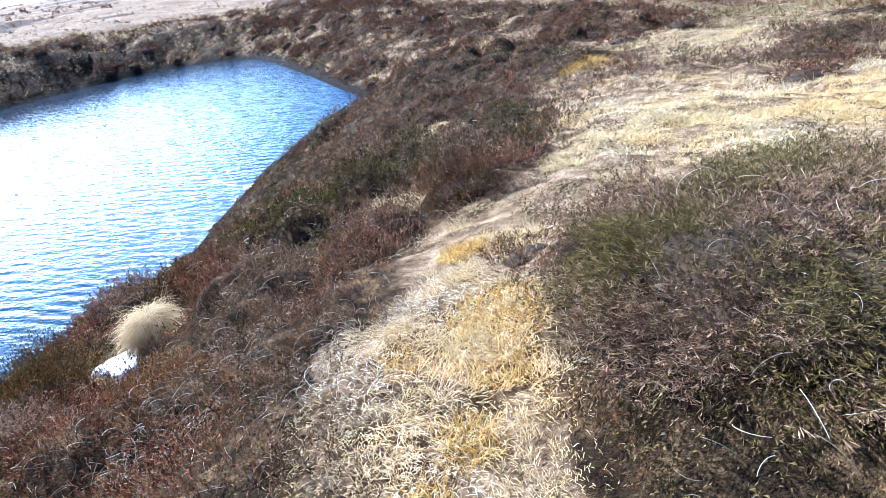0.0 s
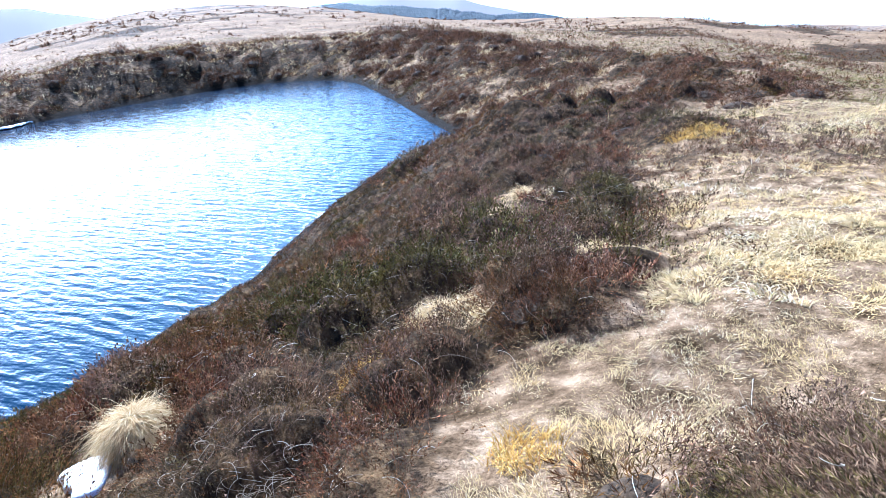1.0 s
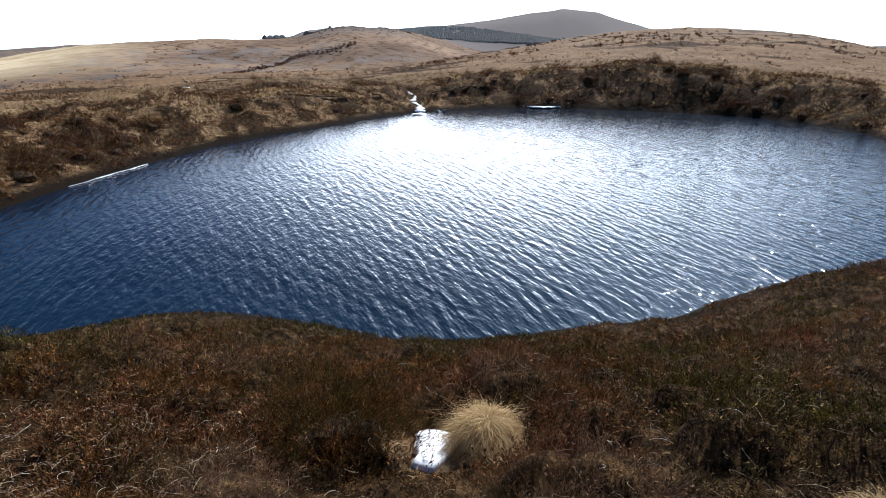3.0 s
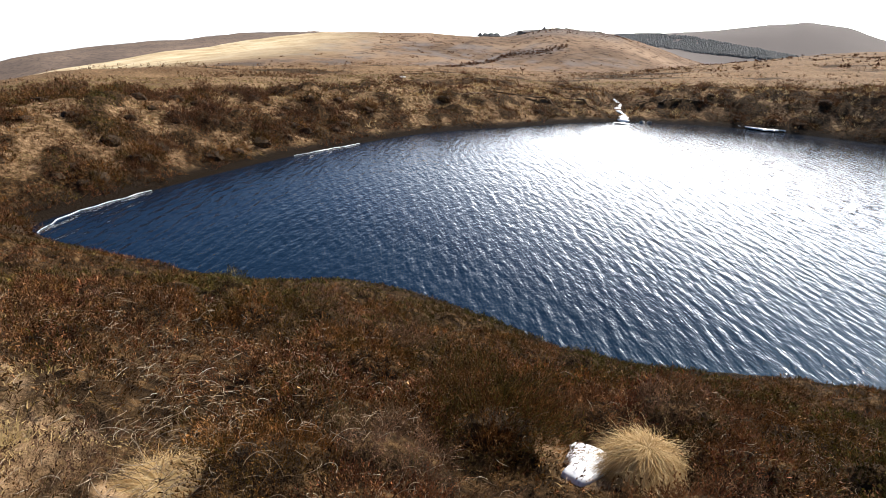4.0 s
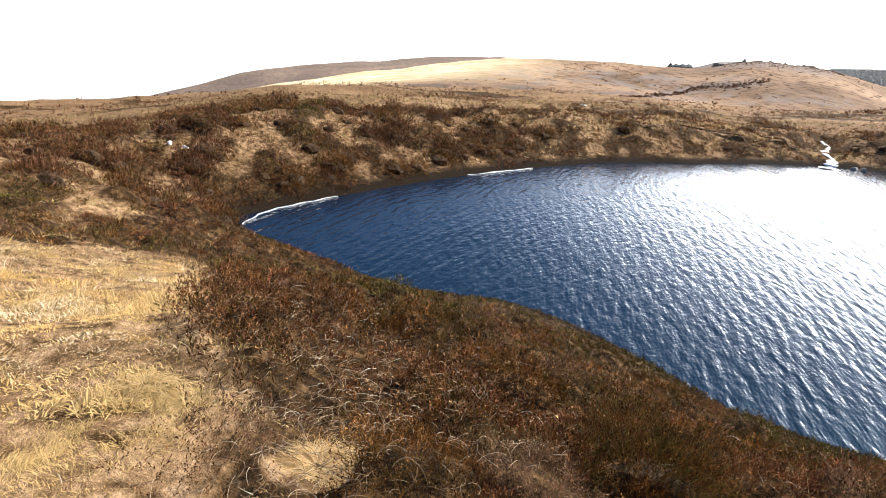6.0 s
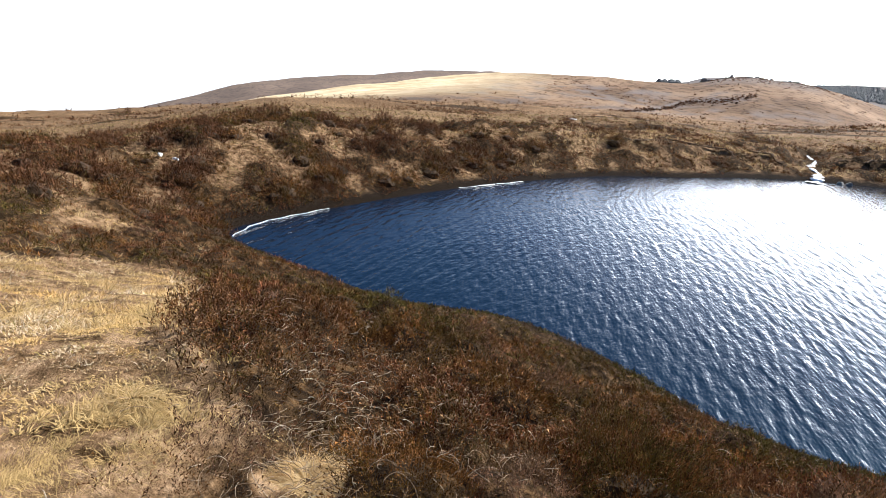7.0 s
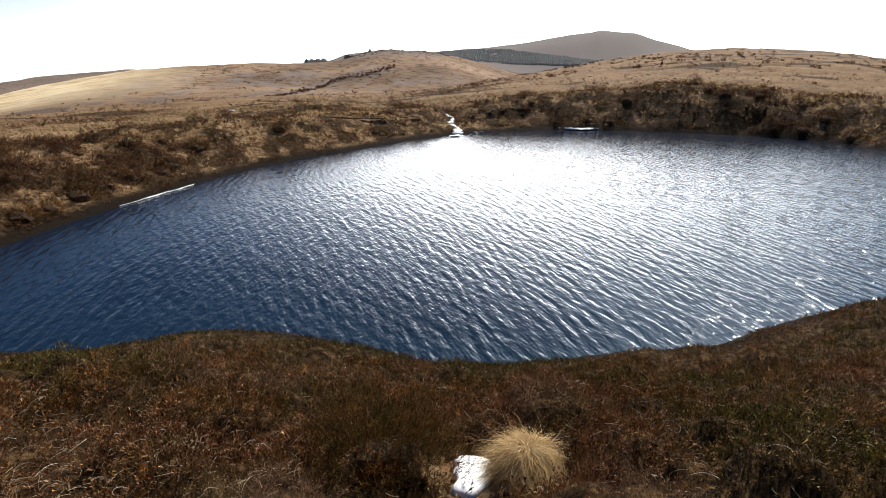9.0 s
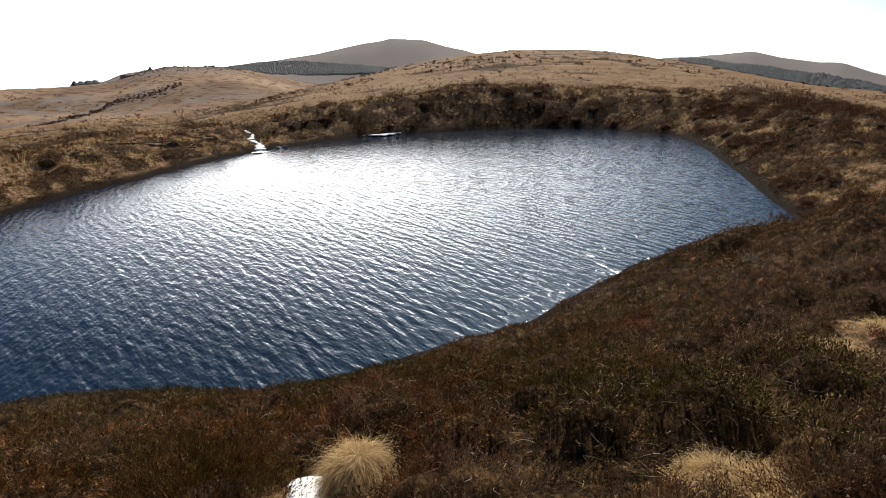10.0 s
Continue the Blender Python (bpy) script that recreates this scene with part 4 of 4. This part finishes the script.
# shrubs on the other banks and the crest, dark against the straw
def bank_shrubs():
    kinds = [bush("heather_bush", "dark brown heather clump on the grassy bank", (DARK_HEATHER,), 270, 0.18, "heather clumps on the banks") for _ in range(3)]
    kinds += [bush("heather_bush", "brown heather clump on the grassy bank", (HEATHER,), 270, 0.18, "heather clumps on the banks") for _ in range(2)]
    first = set()
    for d0, d1, turn, m2, low, high in ((16, 36, (70, 124), 0.55, 0.7, 10), (34, 60, (50, 76), 0.05, 0.6, 12), (34, 72, (2, 48), 0.12, 0.5, 10), (22, 60, (-8, 14), 0.30, 0.5, 11), (12, 40, (-12, 6), 0.05, 6.0, 30)):
        x, y = scatter(d0, d1, m2, turn)
        s = shore_distance(x, y)
        for px, py in zip(x[(s > low) & (s < high)], y[(s > low) & (s < high)]):
            k = rng.integers(5 - 2 * (turn[1] < 50))
            size = rng.uniform(0.34, 0.74) * (1 + 0.008 * math.hypot(px, py))
            (put if k not in first else put_copy)(kinds[k], px, py, size, squash=rng.uniform(1.0, 1.5))
            first.add(k)
    for px, py, size in ((6.6, 17.6, 0.9), (7.4, 16.6, 0.8), (5.7, 18.6, 0.7), (3.75, 18.0, 0.8), (1.25, 6.3, 0.38), (0.42, 7.0, 0.55), (1.75, 9.5, 0.4), (2.45, 13.2, 0.6), (5.6, 16.0, 0.8), (4.6, 7.0, 0.5), (5.2, 7.5, 0.5), (0.38, 2.72, 0.3), (0.6, 11.4, 0.6), (-0.4, 9.7, 0.5), (-1.5, 14.3, 0.8), (-2.2, 12.2, 0.5), (8.6, 21.0, 0.9), (-3.9, 12.6, 0.5)):
        put_copy(kinds[rng.integers(5)], px, py, size, squash=0.8)


bank_shrubs()


def bank_tufts():
    """Small heather tufts and bleached grass tufts, past counting, over the banks across the water."""
    for mat, m2, size, label, name in ((HEATHER, 14.0, 0.17, "small brown heather tufts over the banks", "heather_tufts"), (DARK_HEATHER, 9.0, 0.22, "small dark heather tufts over the banks", "heather_tufts"), (DARK_HEATHER, 7.0, 0.2, "dark heather plants past counting on the banks", "heather_tufts"), (PALE_STRAW, 10.0, 0.22, "bleached grass tufts between the heather on the banks", "grass_tufts")):
        x, y = scatter(15, 66, m2, (-10, 124))
        s = shore_distance(x, y)
        keep = (s > 0.5) & (s < 10.5) & (fine_noise(x, y, 1.6, 71 + int(m2)) + 0.4 * rng.normal(size=len(x)) > 0.25) & (np.hypot(x + 8, y - 9) > 9)
        x, y = x[keep], y[keep]
        n = len(x)
        tall = size * rng.uniform(0.6, 1.4, n) * np.clip(0.2 + 0.023 * np.hypot(x, y), 0.45, 1.3)
        v, t = sprays(on_ground(x, y, 0.03), unit(UP + 0.3 * rng.normal(size=(n, 3))), tall, 12, 0.9, 0.06 if mat is PALE_STRAW else 0.09)
        tagged(new(name, mesh_from(name, v, t, mat)), label, "tufts", kind="stuff")
    # bleached tussocks on the steep bank beyond the near shore
    x, y = scatter(20, 62, 2.4, (-10, 20))
    s = shore_distance(x, y)
    keep = (s > 0.6) & (s < 9) & (fine_noise(x, y, 2.2, 88) > -0.1)
    x, y = x[keep], y[keep]
    n = len(x)
    made = [sprays(on_ground(x + 0.12 * rng.normal(size=n), y + 0.12 * rng.normal(size=n), 0.03), unit(UP + 0.4 * rng.normal(size=(n, 3))), rng.uniform(0.18, 0.36, n), 22, 1.1, 0.04) for _ in range(3)]
    tagged(new("grass_tufts", mesh_from("grass_tufts", *joined(made), PALE_STRAW)), "bleached tussocks past counting on the steep bank", "tufts", kind="stuff")


bank_tufts()

# ---- snow, ice and the outflow ----
def slab(name, label, category, outline, thick, mat, lift=0.0, level=None):
    """A thin slab with an uneven rim and a domed top, lying on the ground."""
    me = bpy.data.meshes.new(name)
    bm = bmesh.new()
    mid = np.mean(outline, axis=0)
    rings = []
    for k, up in ((1.0, -0.03), (0.97, 0.5), (0.8, 0.85), (0.45, 1.0)):
        ring = []
        for x, y in outline:
            px, py = mid[0] + (x - mid[0]) * k, mid[1] + (y - mid[1]) * k
            z = level if level is not None else float(height(np.array([px]), np.array([py]))[0])
            ring.append(bm.verts.new((px, py, z + lift + thick * up * (0.8 + 0.2 * math.sin(9 * px + 7 * py)))))
        rings.append(ring)
    n = len(outline)
    for a, b in zip(rings, rings[1:]):
        for i in range(n):
            bm.faces.new((a[i], a[(i + 1) % n], b[(i + 1) % n], b[i]))
    bm.faces.new(rings[-1])
    bmesh.ops.recalc_face_normals(bm, faces=bm.faces)
    bm.to_mesh(me)
    bm.free()
    me.materials.append(mat)
    me.polygons.foreach_set("use_smooth", np.ones(len(me.polygons), bool))
    return tagged(new(name, me), label, category)


def blob(x, y, rx, ry, turn, seed):
    """An uneven oval outline."""
    r = np.random.default_rng(seed)
    a = np.linspace(0, 2 * np.pi, 44, endpoint=False)
    k = 1 + 0.16 * np.sin(2 * a + r.uniform(0, 6)) + 0.16 * np.sin(3 * a + r.uniform(0, 6)) + np.convolve(r.normal(0, 0.16, 46), np.ones(3) / 3, "valid")
    u, v = rx * k * np.cos(a), ry * k * np.sin(a)
    c, s = math.cos(radians(turn)), math.sin(radians(turn))
    return np.stack([x + c * u - s * v, y + s * u + c * v], -1)


def ribbon(nodes, widths, seed):
    """An outline round a line of places, with uneven width."""
    r = np.random.default_rng(seed)
    nodes = np.array(nodes, float)
    u = np.linspace(0, len(nodes) - 1, 14 * len(nodes))
    mid = np.stack([np.interp(u, range(len(nodes)), nodes[:, k]) for k in (0, 1)], -1)
    wide = np.interp(u, range(len(nodes)), widths) * np.convolve(r.uniform(-0.4, 2.3, len(u) + 2), np.ones(3) / 3, "valid").clip(0.08)
    way = unit(np.gradient(mid, axis=0))
    mid = mid + np.stack([-way[:, 1], way[:, 0]], -1) * (np.interp(u, range(len(nodes)), widths) * 1.1 * np.sin(2.1 * u + seed))[:, None]
    side = np.stack([-way[:, 1], way[:, 0]], -1) * wide[:, None]
    return np.concatenate([mid + side, (mid - side)[::-1]])


def strip(name, label, category, nodes, widths, thick, mat, level, seed):
    """A narrow strip along a line, raised a little over its level."""
    line = ribbon(nodes, widths, seed)
    n = len(line) // 2
    a, b = line[:n], line[:n - 1:-1]
    verts, quads = [], []
    for i in range(n):
        z = level(*a[i]) if callable(level) else level
        mid = 0.5 * (a[i] + b[i])
        verts += [(*a[i], z - 0.008), (*(0.8 * a[i] + 0.2 * mid), z + thick), (*(0.8 * b[i] + 0.2 * mid), z + thick), (*b[i], z - 0.008)]
    for i in range(n - 1):
        quads += [(4 * i + k, 4 * i + k + 1, 4 * i + k + 5, 4 * i + k + 4) for k in range(3)]
    me = mesh_from(name, np.array(verts), np.array(quads), mat)
    return tagged(new(name, me), label, category)


slab("snow_patch", "small melting snow patch beside a grass tussock", "snow", blob(-2.66, 3.88, 0.18, 0.3, 30, 1), 0.07, SNOW, 0.0)
slab("snow_patch", "shrunken snow remnant high on the bank", "snow", blob(-21.1, -5.97, 0.13, 0.08, 20, 2), 0.06, SNOW, 0.1)
slab("snow_patch", "small snow remnant among heather clumps", "snow", blob(-20.9, -5.4, 0.1, 0.07, 60, 3), 0.06, SNOW, 0.1)
slab("snow_patch", "dirty snow lump at the pool's edge", "snow", blob(-17.75, -3.75, 0.16, 0.09, 30, 4), 0.06, SNOW, 0.06)
slab("snow_patch", "snow fleck on the moor above the bank", "snow", blob(-50.2, 16.9, 0.2, 0.28, 10, 6), 0.1, SNOW, 0.1)
strip("snow_strip", "long snow remnant lying on the far shore", "snow", [(-34.3, 43.0), (-35.1, 42.0), (-35.8, 40.9), (-36.2, 40.1)], [0.15, 0.35, 0.3, 0.12], 0.08, SNOW, WATER_Z + 0.1, 5)
strip("ice_edge", "thin white ice line along the shallow shore", "ice", [(-17.15, -2.6), (-17.45, -2.58), (-17.85, -2.42), (-18.2, -2.38), (-18.6, -2.14), (-19.0, -1.96), (-19.35, -1.6), (-19.8, -1.3), (-20.15, -0.92), (-20.6, -0.62), (-21.0, -0.22)], [0.008, 0.012, 0.005, 0.012, 0.009, 0.004, 0.008, 0.005, 0.009, 0.004, 0.002], 0.012, ICE, lambda x, y: max(WATER_Z + 0.02, float(height(np.array([x]), np.array([y]), False)[0]) + 0.015), 7)
strip("ice_edge", "white ice shelf along the grassy shore", "ice", [(-26.1, 4.95), (-26.5, 5.55), (-26.9, 5.95), (-27.25, 6.55), (-27.75, 7.0), (-28.1, 7.6), (-28.8, 8.45)], [0.003, 0.006, 0.03, 0.05, 0.025, 0.04, 0.006], 0.012, ICE, WATER_Z + 0.03, 8)
# snow white stands in for the glint on the running water
strip("outflow_stream", "trickle running into the pool, its glint painted white", "stream", [(-36.6, 29.5), (-38.0, 30.3), (-38.9, 31.5), (-40.6, 31.9), (-42.4, 33.3), (-44.6, 34.4)], [0.32, 0.22, 0.14, 0.2, 0.12, 0.08], 0.03, SNOW, lambda x, y: max(WATER_Z + 0.03, float(height(np.array([x]), np.array([y]), False)[0]) + 0.06), 9)


# eroded peat ledges, dark under the turf, beside the outflow
for k, nodes in enumerate(([(-41.0, 20.2), (-40.7, 21.8), (-39.9, 22.8), (-39.9, 25.0), (-38.9, 26.0)], [(-37.4, 15.6), (-38.0, 17.6), (-39.4, 20.0)], [(-41.5, 34.5), (-40.4, 35.8), (-39.9, 38.0), (-39.4, 40.0)], [(-40.8, 27.0), (-40.2, 28.4), (-39.4, 28.9)])):
    strip("peat_ledge", "dark eroded peat ledge below turf on the bank", "peat ledge", nodes, [0.05, *[0.13] * (len(nodes) - 2), 0.05], 0.07, LEDGE, lambda x, y: float(height(np.array([x]), np.array([y]))[0]) + 0.12, 40 + k)["group"] = "peat ledges on the bank"
slab("peat_scar", "pale bare peat scar on the grassy bank", "bare ground", blob(-38.5, 24.1, 0.3, 0.8, 10, 48), 0.04, SCAR, 0.03)


def boulder(name, label, x, y, size, seed, sink=0.3, category="rock", group=""):
    """A weathered granite block with flattened sides."""
    r = np.random.default_rng(seed)
    me = bpy.data.meshes.new(name)
    bm = bmesh.new()
    bmesh.ops.create_icosphere(bm, subdivisions=2, radius=1)
    cuts = [(unit(r.normal(size=3)), r.uniform(0.55, 0.85)) for _ in range(7)]
    for v in bm.verts:
        p = np.array(v.co)
        for way, k in cuts:
            p = p - way * max(0.0, float(p @ way) - k)
        v.co = p * (1 + 0.05 * math.sin(7 * p[0] + 5 * p[1]))
    bm.to_mesh(me)
    bm.free()
    me.materials.append(ROCK)
    ob = tagged(new(name, me), label, category, group)
    z = float(height(np.array([x]), np.array([y]))[0])
    ob.matrix_basis = Matrix.Translation((x, y, z + size * (0.45 - sink))) @ pose(0, 0, 0, *r.uniform(0, 360, 3)) @ Matrix.Diagonal((size * r.uniform(0.9, 1.5), size, size * r.uniform(0.5, 0.8), 1))
    return ob


for k, (px, py, size) in enumerate(((-36.4, 28.0, 0.45), (-36.9, 28.4, 0.35), (-35.9, 27.6, 0.3), (-37.4, 31.9, 0.4), (-37.5, 32.6, 0.3))):
    boulder("shore_rock", "dark wet boulder at the stream's mouth", px, py, size, 60 + k, group="rocks at the stream")

# ---- distance: the tor, conifers and shrubs ----
for k in range(30):
    bearing = radians(55.3 + 7.5 * (k + 0.5) / 30 + 0.3 * math.sin(7.0 * k))
    dist = float(along(HILL_D, math.degrees(bearing))) - 4 + 6 * math.sin(3.7 * k)
    boulder("tor_rock", "weathered granite outcrop on the hill's crest", EYE_X - dist * math.sin(bearing), EYE_Y + dist * math.cos(bearing), 1.7 + 1.6 * abs(math.sin(2.3 * k)) ** 2, 90 + k, 0.4, group="rocks of the tor")


def slope_distance(b, el, near, far):
    """How far out the land first shows at an elevation, along each bearing, between two distances."""
    d = np.linspace(near, far, 160)
    x, y = EYE_X - d * np.sin(np.radians(b))[:, None], EYE_Y + d * np.cos(np.radians(b))[:, None]
    up = np.degrees(np.arctan2(plain_height(x, y)[0] - 1.65, d))
    return d[np.argmin(np.abs(up - el[:, None]), axis=1)]


def plantation(name, label, line, count, tall, near, far):
    """A far wood of narrow conifers, a trunk and three skirts of boughs each, joined; line gives bearings with the wood's lower and upper edge."""
    bs, lows, highs = (np.array(c) for c in zip(*line))
    b = rng.uniform(bs[0], bs[-1], count)
    low, high = np.interp(b, bs, lows), np.interp(b, bs, highs)
    d = slope_distance(b, low + (high - low) * rng.random(count), near, far)
    x, y = EYE_X - d * np.sin(np.radians(b)), EYE_Y + d * np.cos(np.radians(b))
    z = height(x, y)
    h = tall * rng.uniform(0.7, 1.15, count)
    ang = np.arange(7) * 2 * np.pi / 7 + rng.uniform(0, 1, (count, 1))
    pieces = []
    for below, above, wide in ((0.0, 0.6, 1.0), (0.25, 0.8, 0.75), (0.5, 1.0, 0.45)):
        r = wide * h[:, None] * rng.uniform(0.75, 1.25, (count, 7))
        ring = np.stack([x[:, None] + r * np.cos(ang), y[:, None] + r * np.sin(ang), np.repeat((z + below * h)[:, None], 7, 1)], -1)
        verts = np.concatenate([ring, np.stack([x, y, z + above * h], -1)[:, None]], 1)
        n, k = 8 * np.arange(count)[:, None], np.arange(7)[None]
        pieces.append((verts.reshape(-1, 3), np.stack([n + k, n + (k + 1) % 7, n + 7 + 0 * k], -1).reshape(-1, 3)))
    v, t = joined(pieces)
    return tagged(new(name, mesh_from(name, v, t, CONIFER)), label, "conifer wood", kind="stuff")


plantation("conifers", "dark conifer plantation below the far hill", ((38.5, -0.7, -0.45), (40.5, -0.7, -0.3), (43, -0.7, 0.0), (48, -0.8, 0.42), (51, -0.6, 0.42), (54.5, -0.2, 0.15)), 2800, 3.4, 760, 1280)
plantation("conifers", "dark conifer belt behind the moor's skyline", ((-6, -3.4, -2.7), (0, -3.4, -2.75), (4.5, -2.5, -1.65), (8, -1.9, -1.1), (10.7, -1.3, -0.75), (13.5, -0.8, -0.2), (15, -0.4, -0.1)), 2400, 3.6, 760, 1240)
plantation("conifers", "small clump of dark conifers on the skyline", ((64.6, -0.66, -0.6), (66.4, -0.74, -0.7)), 34, 3.6, 520, 600)


def moor_shrubs():
    """Heather and gorse tufts dotted over the moor and the far hillsides."""
    made = []
    for d0, d1, m2, low, high in ((55, 110, 0.09, 0.12, 0.34), (110, 240, 0.07, 0.25, 0.7), (240, 620, 0.012, 0.4, 1.0)):
        x, y = scatter(d0, d1, m2)
        keep = (fine_noise(x, y, 14 + 0.1 * d0, 51) + 0.5 * rng.normal(size=len(x)) > 0.15) & (shore_distance(x, y) > 3)
        b = np.degrees(np.arctan2(-(x - EYE_X), y - EYE_Y))
        keep &= (b < 76) | (np.hypot(x, y) < 0.6 * along(HILL_D, b))
        x, y = x[keep], y[keep]
        size = rng.uniform(low, high, len(x))
        for _ in range(3):
            k = 0.9 * size[:, None] * rng.normal(size=(len(x), 2))
            made.append(sprays(on_ground(x + k[:, 0], y + k[:, 1], 0.05), unit(UP + 0.4 * rng.normal(size=(len(x), 3))), size * [0.9, 1.0, 1.1][_], 8, 1.7, 0.28))
    # dark scrub along the tor's crest and down the belt on its flank
    b = np.concatenate([rng.uniform(53.5, 62.5, 500), rng.uniform(58.5, 71, 700)])
    el = np.where(np.arange(1200) < 500, along(RIDGE_EL, b, RIDGE_B) - np.abs(rng.normal(0, 0.22, 1200)), np.interp(b, [58.5, 61, 63.5, 66, 69, 72], [-1.2, -1.75, -2.1, -3.1, -3.9, -4.4]) + rng.normal(0, 0.1, 1200))
    d = slope_distance(b, el, 150, 640)
    size = rng.uniform(0.5, 1.3, 1200)
    made.append(sprays(on_ground(EYE_X - d * np.sin(np.radians(b)), EYE_Y + d * np.cos(np.radians(b)), 0.05), unit(UP + 0.4 * rng.normal(size=(1200, 3))), size, 10, 1.5, 0.3))
    v, t = joined(made)
    tagged(new("moor_shrubs", mesh_from("moor_shrubs", v, t, DARK_HEATHER)), "dark heather and gorse tufts dotted over the moor", "shrubs", kind="stuff")


moor_shrubs()
